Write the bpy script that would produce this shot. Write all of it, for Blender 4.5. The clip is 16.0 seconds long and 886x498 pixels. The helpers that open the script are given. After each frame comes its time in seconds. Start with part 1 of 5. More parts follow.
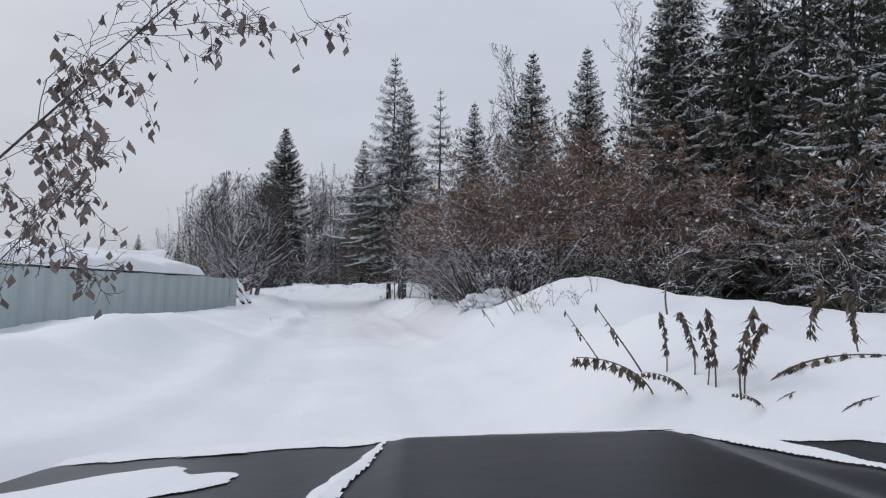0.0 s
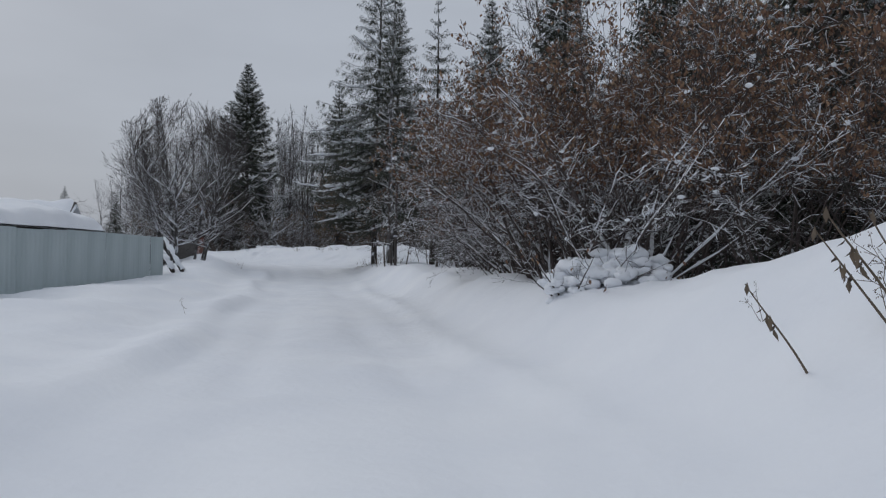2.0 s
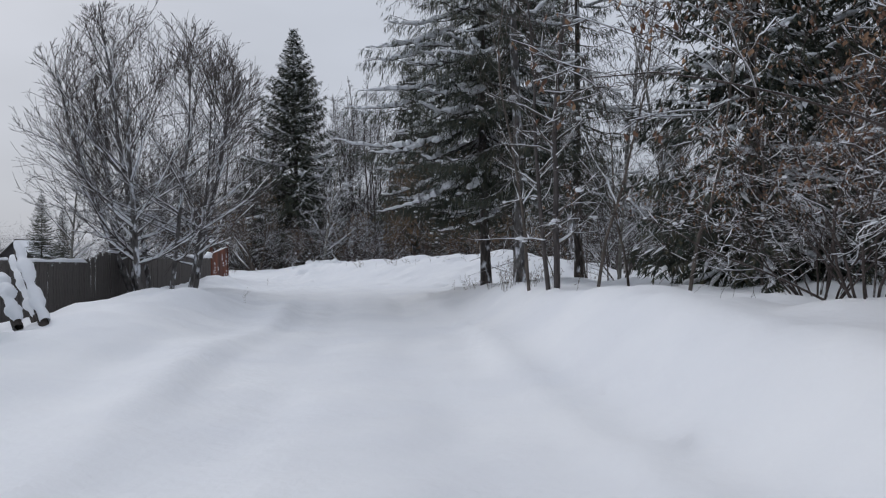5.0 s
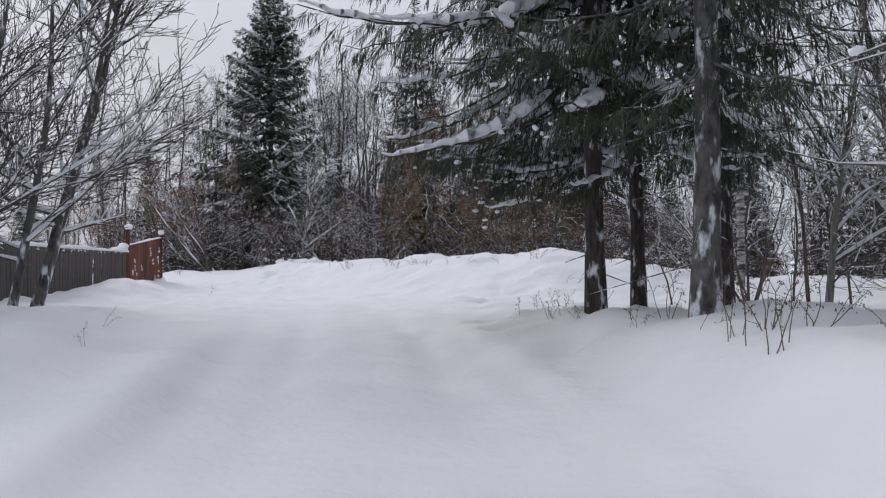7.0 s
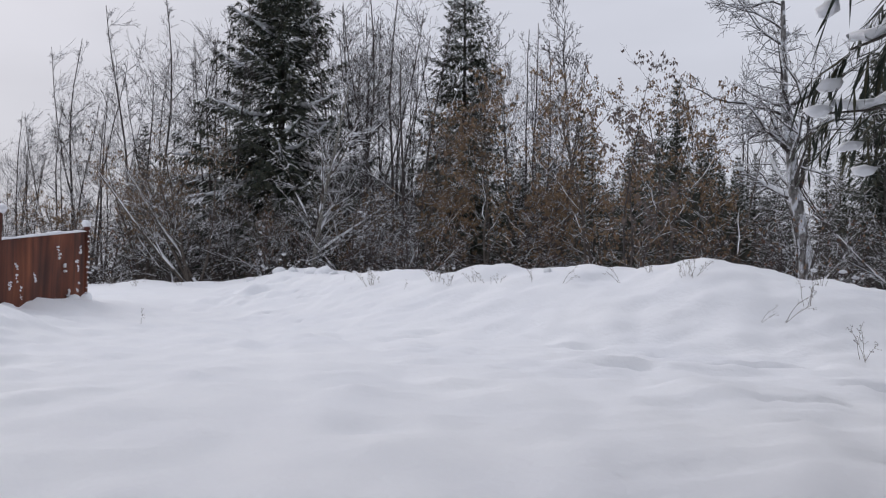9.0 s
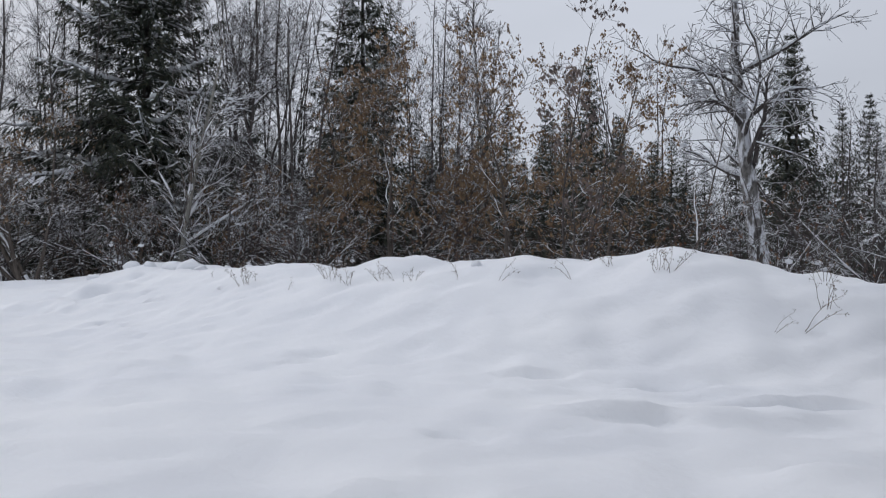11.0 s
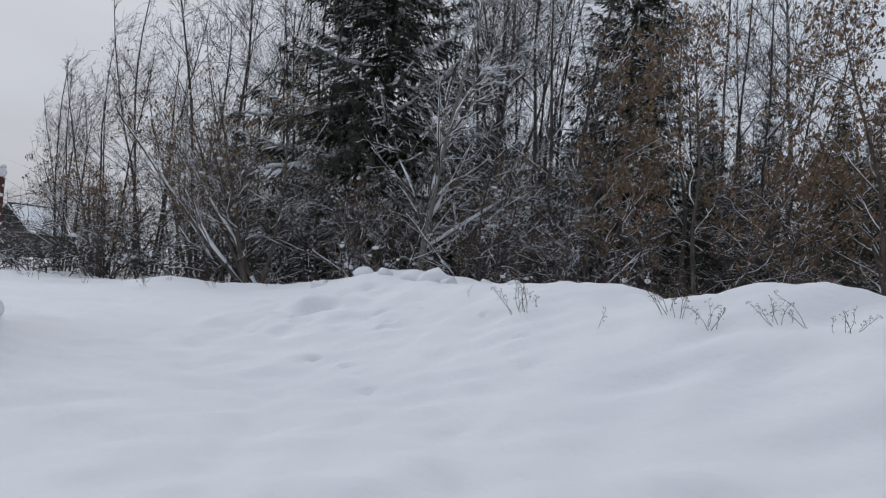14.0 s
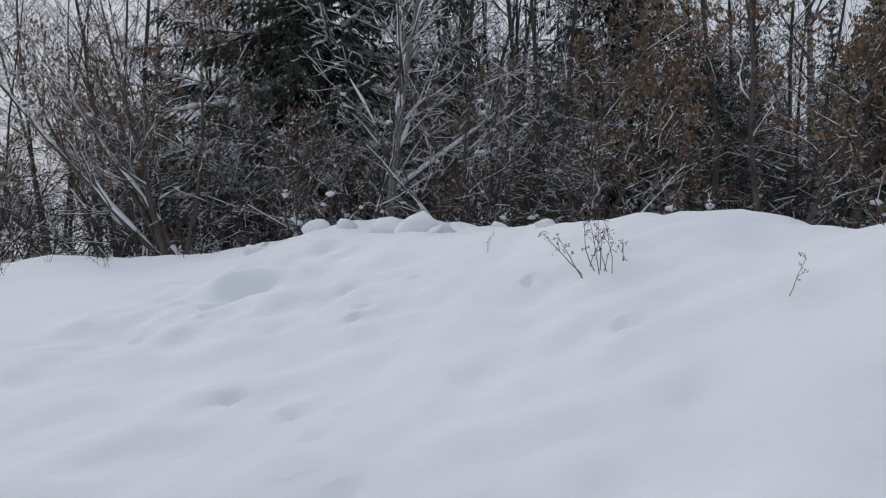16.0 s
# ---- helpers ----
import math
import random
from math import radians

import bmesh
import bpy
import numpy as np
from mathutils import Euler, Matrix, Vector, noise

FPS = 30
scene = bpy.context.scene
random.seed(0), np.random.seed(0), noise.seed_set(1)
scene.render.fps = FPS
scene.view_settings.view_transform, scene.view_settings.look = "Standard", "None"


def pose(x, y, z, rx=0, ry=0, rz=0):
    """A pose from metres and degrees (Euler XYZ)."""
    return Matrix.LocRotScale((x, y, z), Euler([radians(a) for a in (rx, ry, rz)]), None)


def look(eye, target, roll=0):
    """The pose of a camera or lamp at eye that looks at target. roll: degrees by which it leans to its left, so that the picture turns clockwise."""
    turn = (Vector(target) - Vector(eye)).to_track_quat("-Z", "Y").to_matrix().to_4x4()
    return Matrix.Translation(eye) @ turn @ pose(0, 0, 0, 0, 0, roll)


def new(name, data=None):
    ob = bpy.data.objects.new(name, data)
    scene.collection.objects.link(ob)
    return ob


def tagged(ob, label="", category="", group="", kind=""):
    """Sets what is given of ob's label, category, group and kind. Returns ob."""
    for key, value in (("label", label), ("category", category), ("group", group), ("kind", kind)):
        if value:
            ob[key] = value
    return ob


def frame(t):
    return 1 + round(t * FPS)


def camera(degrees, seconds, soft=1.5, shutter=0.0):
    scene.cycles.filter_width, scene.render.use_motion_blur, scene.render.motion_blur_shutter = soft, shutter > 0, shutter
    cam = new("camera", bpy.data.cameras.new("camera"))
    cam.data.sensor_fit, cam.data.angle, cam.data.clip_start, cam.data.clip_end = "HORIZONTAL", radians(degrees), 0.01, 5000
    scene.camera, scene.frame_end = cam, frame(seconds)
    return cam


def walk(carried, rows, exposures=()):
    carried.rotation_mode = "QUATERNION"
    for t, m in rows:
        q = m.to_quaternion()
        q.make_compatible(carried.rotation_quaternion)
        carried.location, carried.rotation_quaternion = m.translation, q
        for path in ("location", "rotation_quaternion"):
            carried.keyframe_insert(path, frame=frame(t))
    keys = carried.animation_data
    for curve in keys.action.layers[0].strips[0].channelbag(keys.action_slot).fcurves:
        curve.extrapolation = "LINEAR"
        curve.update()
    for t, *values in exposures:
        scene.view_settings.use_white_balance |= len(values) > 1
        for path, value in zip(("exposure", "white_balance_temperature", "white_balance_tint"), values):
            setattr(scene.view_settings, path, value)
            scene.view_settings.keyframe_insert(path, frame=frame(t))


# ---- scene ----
cam = camera(62.3, 16.0, soft=1.2)
PATH = [
    (0, (1.262, -1.493, 0.958), (1.247, 0.504, 1.07), 1.4),
    (0.5, (0.97, 1.059, 0.977), (0.908, 3.056, 1.053), 2.3),
    (1, (0.583, 3.649, 0.981), (0.502, 5.647, 1.02), 1.9),
    (1.5, (0.251, 5.967, 0.938), (0.205, 7.966, 0.995), 2.3),
    (2, (-0.032, 8.746, 0.898), (0.021, 10.745, 0.913), 1.4),
    (2.5, (-0.285, 11.297, 0.95), (-0.304, 13.296, 0.99), -0.9),
    (3, (-0.614, 14.018, 0.977), (-0.67, 16.017, 1.017), -1.6),
    (3.5, (-1.109, 16.879, 0.884), (-1.184, 18.878, 0.911), -1.3),
    (4, (-1.65, 19.625, 0.864), (-1.777, 21.621, 0.889), -1.1),
    (4.2, (-1.66, 20.683, 0.819), (-1.82, 22.676, 0.865), -1.0),
    (6.3, (-3.404, 31.43, 0.834), (-3.517, 33.427, 0.882), -0.7),
    (6.5, (-3.525, 32.346, 0.854), (-3.642, 34.342, 0.891), -1.0),
    (7, (-3.937, 34.793, 0.855), (-4.059, 36.789, 0.91), 0.2),
    (7.5, (-4.286, 37.117, 0.894), (-4.409, 39.112, 0.952), 0.3),
    (8, (-4.854, 39.425, 1.05), (-4.963, 41.421, 1.072), 0.2),
    (8.5, (-5.07, 41.986, 1.001), (-5.257, 43.977, 1.021), 0.0),
    (9, (-5.485, 43.775, 1.043), (-5.693, 45.762, 1.123), 1.4),
    (9.5, (-5.731, 45.172, 1.042), (-5.803, 47.17, 1.08), 1.1),
    (10, (-5.801, 46.081, 1.086), (-5.764, 48.081, 1.123), 1.3),
    (10.2, (-5.807, 46.35, 1.071), (-5.729, 48.348, 1.119), 0.9),
    (12.3, (-6.326, 48.892, 1.233), (-6.308, 50.891, 1.299), 0.9),
    (12.5, (-6.458, 49.164, 1.232), (-6.62, 51.157, 1.277), 1.1),
    (13, (-6.854, 49.923, 1.269), (-7.394, 51.847, 1.338), 3.4),
    (13.5, (-7.162, 50.895, 1.237), (-7.77, 52.799, 1.316), 3.1),
    (14, (-7.608, 52.047, 1.2), (-8.127, 53.977, 1.272), 4.1),
    (14.5, (-8.076, 53.348, 1.163), (-8.472, 55.309, 1.168), 3.4),
    (15, (-8.538, 54.268, 1.183), (-8.974, 56.22, 1.171), 2.2),
    (15.5, (-8.702, 55.087, 1.149), (-9.175, 57.029, 1.106), -3.1),
    (16, (-8.934, 55.636, 1.165), (-9.337, 57.594, 1.099), -0.8),
]
EXPOSURES = [(0, 0.2, 6400, 11), (0.5, 0.0, 6300, 9), (1, -0.06, 6300, 9), (2, -0.2, 6300, 9), (3, 0.06, 6350, 10), (4, 0.14, 6300, 9), (6.5, 0.24, 6550, 14), (7.5, 0.45, 6600, 15), (8, 0.47, 6650, 16), (9, 0.3, 6550, 14), (9.5, 0.3, 6500, 12), (10, 0.28, 6450, 11), (12.5, 0.22, 6450, 11), (13, 0.1, 6350, 10), (14.5, 0.05, 6350, 10), (16, 0.07, 6350, 10)]
walk(cam, [(t, look(eye, target, roll)) for t, eye, target, roll in PATH], EXPOSURES)
SKY, SUN = 0.62, 0.58

# ---- world and light: a bright overcast winter sky ----
world = bpy.data.worlds.new("overcast_sky")
scene.world = world
world.use_nodes = True
wn, wl = world.node_tree.nodes, world.node_tree.links
wn.clear()
w_out = wn.new("ShaderNodeOutputWorld")
w_bg = wn.new("ShaderNodeBackground")
w_sky = wn.new("ShaderNodeTexSky")
w_sky.sky_type, w_sky.sun_disc = "NISHITA", False
w_sky.sun_elevation, w_sky.sun_rotation = radians(39), radians(-50)
w_sky.air_density, w_sky.dust_density = 1.0, 4.0
w_co = wn.new("ShaderNodeTexCoord")
w_sep = wn.new("ShaderNodeSeparateXYZ")
w_ramp = wn.new("ShaderNodeValToRGB")
w_map = wn.new("ShaderNodeMapping")
w_noise = wn.new("ShaderNodeTexNoise")
w_cloud = wn.new("ShaderNodeMapRange")
w_mul = wn.new("ShaderNodeMix")
w_mul.data_type, w_mul.blend_type = "RGBA", "MULTIPLY"
w_mix = wn.new("ShaderNodeMix")
w_mix.data_type = "RGBA"
w_ramp.color_ramp.elements[0].position, w_ramp.color_ramp.elements[0].color = 0.0, (0.645, 0.685, 0.765, 1)
w_ramp.color_ramp.elements[1].position, w_ramp.color_ramp.elements[1].color = 0.55, (0.885, 0.935, 1.03, 1)
w_map.inputs["Scale"].default_value = (1.6, 1.6, 5.0)
w_noise.inputs["Scale"].default_value, w_noise.inputs["Detail"].default_value = 1.3, 4
w_cloud.inputs["From Min"].default_value, w_cloud.inputs["From Max"].default_value = 0.3, 0.7
w_cloud.inputs["To Min"].default_value, w_cloud.inputs["To Max"].default_value = 0.88, 1.04
w_mul.inputs["Factor"].default_value, w_mix.inputs["Factor"].default_value = 1.0, 0.988
wl.new(w_co.outputs["Generated"], w_sep.inputs[0])
wl.new(w_sep.outputs["Z"], w_ramp.inputs["Fac"])
wl.new(w_co.outputs["Generated"], w_map.inputs["Vector"])
wl.new(w_map.outputs[0], w_noise.inputs["Vector"])
wl.new(w_noise.outputs[0], w_cloud.inputs["Value"])
wl.new(w_ramp.outputs[0], w_mul.inputs[6])
wl.new(w_cloud.outputs[0], w_mul.inputs[7])
wl.new(w_sky.outputs[0], w_mix.inputs[6])
wl.new(w_mul.outputs[2], w_mix.inputs[7])
wl.new(w_mix.outputs[2], w_bg.inputs["Color"])
w_bg.inputs["Strength"].default_value = SKY
wl.new(w_bg.outputs[0], w_out.inputs[0])

sun_data = bpy.data.lights.new("sun", "SUN")
sun_data.energy, sun_data.angle, sun_data.color = SUN, radians(25), (1.0, 0.97, 0.94)
sun = new("sun", sun_data)
sun.matrix_world = look((-30, 25, 32), (0, 0, 0))


# ---- materials ----
def shader(name):
    m = bpy.data.materials.new(name)
    m.use_nodes = True
    return m, m.node_tree.nodes, m.node_tree.links, m.node_tree.nodes["Principled BSDF"]


def noise_at(n, l, scale, detail=4.0, source="Object", stretch=None):
    co = n.new("ShaderNodeTexCoord")
    t = n.new("ShaderNodeTexNoise")
    t.inputs["Scale"].default_value, t.inputs["Detail"].default_value = scale, detail
    if stretch:
        mp = n.new("ShaderNodeMapping")
        mp.inputs["Scale"].default_value = stretch
        l.new(co.outputs[source], mp.inputs["Vector"])
        l.new(mp.outputs[0], t.inputs["Vector"])
    else:
        l.new(co.outputs[source], t.inputs["Vector"])
    return t


def ramp(n, l, value, stops):
    r = n.new("ShaderNodeValToRGB")
    e = r.color_ramp.elements
    while len(e) < len(stops):
        e.new(0.5)
    for k, (p, c) in zip(e, stops):
        k.position, k.color = p, (*c, 1)
    l.new(value, r.inputs["Fac"])
    return r


def bump(n, l, b, value, strength, distance):
    k = n.new("ShaderNodeBump")
    k.inputs["Strength"].default_value, k.inputs["Distance"].default_value = strength, distance
    l.new(value, k.inputs["Height"])
    l.new(k.outputs[0], b.inputs["Normal"])


def dusted(n, l, b, colour, low, high, grain):
    """Snow that lies on the upper sides: colour below, white above."""
    g = n.new("ShaderNodeNewGeometry")
    s = n.new("ShaderNodeSeparateXYZ")
    l.new(g.outputs["Normal"], s.inputs[0])
    t = noise_at(n, l, grain, 2.0)
    a = n.new("ShaderNodeMath")
    a.operation = "MULTIPLY_ADD"
    a.inputs[1].default_value = 0.9
    l.new(t.outputs[0], a.inputs[0])
    l.new(s.outputs["Z"], a.inputs[2])
    r = n.new("ShaderNodeMapRange")
    r.inputs["From Min"].default_value, r.inputs["From Max"].default_value = low, high
    l.new(a.outputs[0], r.inputs["Value"])
    m = n.new("ShaderNodeMix")
    m.data_type = "RGBA"
    m.inputs[7].default_value = (0.84, 0.86, 0.9, 1)
    l.new(r.outputs[0], m.inputs[0])
    l.new(colour, m.inputs[6])
    l.new(m.outputs[2], b.inputs["Base Color"])


def snow_material(name, grain):
    m, n, l, b = shader(name)
    t1, t2 = noise_at(n, l, grain, 6.0), noise_at(n, l, grain * 0.06, 3.0)
    c = ramp(n, l, t2.outputs[0], [(0.3, (0.80, 0.82, 0.86)), (0.7, (0.87, 0.885, 0.91))])
    l.new(c.outputs[0], b.inputs["Base Color"])
    b.inputs["Roughness"].default_value = 0.75
    b.inputs["Specular IOR Level"].default_value = 0.25
    t3 = noise_at(n, l, grain * 0.3, 5.0)
    mid = n.new("ShaderNodeMath")
    mid.operation = "MULTIPLY_ADD"
    mid.inputs[1].default_value = 0.7
    l.new(t3.outputs[0], mid.inputs[0])
    l.new(t2.outputs[0], mid.inputs[2])
    add = n.new("ShaderNodeMath")
    add.operation = "MULTIPLY_ADD"
    add.inputs[1].default_value = 0.4
    l.new(t1.outputs[0], add.inputs[0])
    l.new(mid.outputs[0], add.inputs[2])
    bump(n, l, b, add.outputs[0], 0.5, 0.06)
    return m


def bark_material(name, dark, light, low=1.05, high=1.3, stretch=(6, 6, 1.2), stuck=None):
    m, n, l, b = shader(name)
    t = noise_at(n, l, 3.0, 6.0, stretch=stretch)
    c = ramp(n, l, t.outputs[0], [(0.32, dark), (0.68, light)])
    base = c.outputs[0]
    if stuck:
        p = noise_at(n, l, 7.0, 8.0, stretch=(1, 1, 0.4))
        r = n.new("ShaderNodeMapRange")
        r.inputs["From Min"].default_value, r.inputs["From Max"].default_value = stuck, stuck + 0.1
        l.new(p.outputs[0], r.inputs["Value"])
        x = n.new("ShaderNodeMix")
        x.data_type = "RGBA"
        x.inputs[7].default_value = (0.74, 0.76, 0.8, 1)
        l.new(r.outputs[0], x.inputs[0])
        l.new(base, x.inputs[6])
        base = x.outputs[2]
    dusted(n, l, b, base, low, high, 5.0)
    b.inputs["Roughness"].default_value = 0.9
    bump(n, l, b, t.outputs[0], 0.6, 0.03)
    return m


SNOW = snow_material("packed_snow", 9.0)
SNOW_LOAD = snow_material("fresh_snow", 14.0)
BARK_SPRUCE = bark_material("spruce_bark", (0.018, 0.015, 0.014), (0.085, 0.07, 0.062), 1.25, 1.6, stuck=0.58)
BARK_PLASTERED = bark_material("lichen_grey_bark", (0.035, 0.032, 0.03), (0.17, 0.16, 0.155), 1.1, 1.5, stretch=(3, 3, 1.5), stuck=0.53)
BARK_SNOWY = bark_material("snow_plastered_birch_bark", (0.05, 0.046, 0.044), (0.3, 0.29, 0.28), 1.0, 1.4, stretch=(3, 3, 1.5), stuck=0.47)
BARK_GREY = bark_material("alder_bark", (0.035, 0.030, 0.029), (0.11, 0.095, 0.09), 1.1, 1.35)
BARK_BROWN = bark_material("hazel_bark", (0.030, 0.023, 0.021), (0.095, 0.074, 0.066), 1.12, 1.38)
BARK_DARK = bark_material("undergrowth_bark", (0.022, 0.018, 0.017), (0.075, 0.06, 0.052), 1.25, 1.5)
BARK_TWIG = bark_material("willow_bark", (0.045, 0.037, 0.032), (0.15, 0.125, 0.105), 1.08, 1.4)
BARK_PALE = bark_material("aspen_bark", (0.12, 0.115, 0.10), (0.3, 0.29, 0.26), 0.9, 1.3)


def birch_material():
    m, n, l, b = shader("birch_bark")
    t = noise_at(n, l, 2.2, 5.0, stretch=(1.2, 1.2, 7))
    c = ramp(n, l, t.outputs[0], [(0.40, (0.04, 0.037, 0.034)), (0.52, (0.33, 0.32, 0.31)), (0.8, (0.58, 0.57, 0.55))])
    l.new(c.outputs[0], b.inputs["Base Color"])
    b.inputs["Roughness"].default_value = 0.8
    bump(n, l, b, t.outputs[0], 0.3, 0.02)
    return m


BARK_BIRCH = birch_material()


def needle_material():
    m, n, l, b = shader("spruce_needles")
    g = n.new("ShaderNodeNewGeometry")
    c = ramp(n, l, g.outputs["Random Per Island"], [(0.0, (0.019, 0.028, 0.021)), (0.6, (0.037, 0.048, 0.033)), (1.0, (0.078, 0.07, 0.038))])
    dusted(n, l, b, c.outputs[0], NEEDLE_DUST, NEEDLE_DUST + 0.3, 2.2)
    b.inputs["Roughness"].default_value = 0.7
    return m


def leaf_material(name, stops):
    m, n, l, b = shader(name)
    g = n.new("ShaderNodeNewGeometry")
    c = ramp(n, l, g.outputs["Random Per Island"], stops)
    l.new(c.outputs[0], b.inputs["Base Color"])
    b.inputs["Roughness"].default_value = 0.75
    return m


NEEDLE_DUST = 1.55
NEEDLES = needle_material()
LEAF_BROWN = leaf_material("dry_brown_leaves", [(0.0, (0.10, 0.05, 0.03)), (0.5, (0.19, 0.10, 0.06)), (1.0, (0.30, 0.19, 0.11))])
LEAF_TAN = leaf_material("dry_tan_leaves", [(0.0, (0.11, 0.068, 0.043)), (0.5, (0.21, 0.132, 0.075)), (1.0, (0.31, 0.215, 0.125))])
LEAF_GREY = leaf_material("withered_grey_leaves", [(0.0, (0.10, 0.08, 0.075)), (1.0, (0.22, 0.17, 0.15))])
STALK = leaf_material("dry_stalks", [(0.0, (0.06, 0.045, 0.035)), (1.0, (0.16, 0.12, 0.08))])


def fence_material():
    m, n, l, b = shader("galvanised_sheet")
    t = noise_at(n, l, 0.8, 5.0, stretch=(1, 1.5, 0.35))
    f = noise_at(n, l, 18.0, 3.0)
    c = ramp(n, l, t.outputs[0], [(0.3, (0.31, 0.37, 0.38)), (0.55, (0.41, 0.475, 0.485)), (0.75, (0.48, 0.545, 0.555))])
    l.new(c.outputs[0], b.inputs["Base Color"])
    b.inputs["Metallic"].default_value = 0.0
    r = ramp(n, l, f.outputs[0], [(0.3, (0.42, 0.42, 0.42)), (0.7, (0.6, 0.6, 0.6))])
    l.new(r.outputs[0], b.inputs["Roughness"])
    return m


def rust_material():
    m, n, l, b = shader("rusty_steel")
    t = noise_at(n, l, 1.6, 6.0, stretch=(1, 1, 0.5))
    f = noise_at(n, l, 14.0, 5.0)
    c = ramp(n, l, t.outputs[0], [(0.3, (0.06, 0.024, 0.018)), (0.5, (0.13, 0.042, 0.024)), (0.72, (0.22, 0.075, 0.036))])
    band = noise_at(n, l, 2.2, 3.0, stretch=(1, 2.2, 0.06))
    shade = ramp(n, l, band.outputs[0], [(0.35, (0.55, 0.5, 0.5)), (0.65, (1.25, 1.15, 1.05))])
    mix = n.new("ShaderNodeMix")
    mix.data_type, mix.blend_type = "RGBA", "MULTIPLY"
    mix.inputs[0].default_value = 1.0
    l.new(c.outputs[0], mix.inputs[6])
    l.new(shade.outputs[0], mix.inputs[7])
    l.new(mix.outputs[2], b.inputs["Base Color"])
    b.inputs["Roughness"].default_value = 0.85
    bump(n, l, b, f.outputs[0], 0.4, 0.01)
    return m


def plain_material(name, colour, rough=0.7, metal=0.0, vary=0.35, scale=6.0, stretch=None):
    m, n, l, b = shader(name)
    t = noise_at(n, l, scale, 5.0, stretch=stretch)
    c = ramp(n, l, t.outputs[0], [(0.3, tuple(v * (1 - vary) for v in colour)), (0.7, tuple(v * (1 + vary) for v in colour))])
    l.new(c.outputs[0], b.inputs["Base Color"])
    b.inputs["Roughness"].default_value, b.inputs["Metallic"].default_value = rough, metal
    bump(n, l, b, t.outputs[0], 0.25, 0.01)
    return m


FENCE = fence_material()
RUST = rust_material()
OLD_WOOD = plain_material("weathered_boards", (0.09, 0.08, 0.075), 0.9, stretch=(8, 8, 0.8))
DARK_WOOD = plain_material("dark_gable_boards", (0.035, 0.032, 0.034), 0.9, stretch=(6, 6, 0.8))
CAR_PAINT = plain_material("dark_blue_grey_car_paint", (0.014, 0.018, 0.023), 0.3, 0.0, 0.15)
CAR_BLACK = plain_material("black_plastic", (0.015, 0.015, 0.016), 0.6)
RUBBER = plain_material("tyre_rubber", (0.02, 0.02, 0.02), 0.9)
STEEL = plain_material("wheel_steel", (0.35, 0.36, 0.37), 0.35, 0.9, 0.1)
LAMP_GLASS = plain_material("headlight_lens", (0.55, 0.57, 0.6), 0.1, 0.1, 0.1)


# ---- mesh helpers ----
def mesh_of(name, verts, faces, material, smooth=False):
    """A mesh from an array of points and one or more arrays of faces, each with three or four corners."""
    me = bpy.data.meshes.new(name)
    groups = [np.asarray(f, dtype=np.int32) for f in (faces if isinstance(faces, list) else [faces]) if len(f)]
    verts = np.asarray(verts, dtype=np.float32)
    me.vertices.add(len(verts))
    me.vertices.foreach_set("co", verts.ravel())
    loops = np.concatenate([g.ravel() for g in groups])
    sizes = np.concatenate([np.full(len(g), g.shape[1], dtype=np.int32) for g in groups])
    me.loops.add(len(loops))
    me.loops.foreach_set("vertex_index", loops)
    me.polygons.add(len(sizes))
    me.polygons.foreach_set("loop_start", np.concatenate([[0], np.cumsum(sizes)[:-1]]).astype(np.int32))
    me.polygons.foreach_set("use_smooth", np.full(len(sizes), smooth))
    me.materials.append(material)
    me.update(calc_edges=True)
    return me


def part(name, bm, material, parent=None, label=""):
    """One mesh object from a bmesh or a ready mesh, under a thing or a part."""
    me = bm
    if isinstance(bm, bmesh.types.BMesh):
        me = bpy.data.meshes.new(name)
        bm.to_mesh(me)
        bm.free()
        me.materials.append(material)
    ob = new(name, me)
    ob.parent = parent
    return tagged(ob, label) if label else ob


def thing(name, label, category, group="", at=(0, 0, 0), turn=0.0, size=1.0):
    e = new(name)
    e.matrix_world = pose(*at, 0, 0, turn) @ Matrix.Scale(size, 4)
    return tagged(e, label, category, group)


def tubes(p0, p1, r0, r1, sides, lift=0.0, flat=1.0):
    """Tapered tubes for many pieces at once: points and four-cornered faces."""
    p0, p1, r0, r1 = (np.asarray(v, dtype=float) for v in (p0, p1, r0, r1))
    d = p1 - p0
    d /= np.maximum(np.linalg.norm(d, axis=1, keepdims=True), 1e-6)
    ref = np.where(np.abs(d[:, 2:3]) > 0.95, np.array([[1.0, 0, 0]]), np.array([[0, 0, 1.0]]))
    a = np.cross(d, ref)
    a /= np.linalg.norm(a, axis=1, keepdims=True)
    b = np.cross(a, d)
    ang = np.arange(sides) * 2 * np.pi / sides + np.pi / 4
    ring = np.cos(ang)[None, :, None] * a[:, None, :] + flat * np.sin(ang)[None, :, None] * b[:, None, :]
    up = np.array([0, 0, 1.0]) * lift
    v0 = (p0 + up * r0[:, None])[:, None, :] + ring * r0[:, None, None]
    v1 = (p1 + up * r1[:, None])[:, None, :] + ring * r1[:, None, None]
    verts = np.concatenate([v0, v1], axis=1).reshape(-1, 3)
    k = np.arange(sides)
    quad = np.stack([k, (k + 1) % sides, sides + (k + 1) % sides, sides + k], axis=1)
    faces = (quad[None] + (np.arange(len(p0)) * 2 * sides)[:, None, None]).reshape(-1, 4)
    return verts, faces


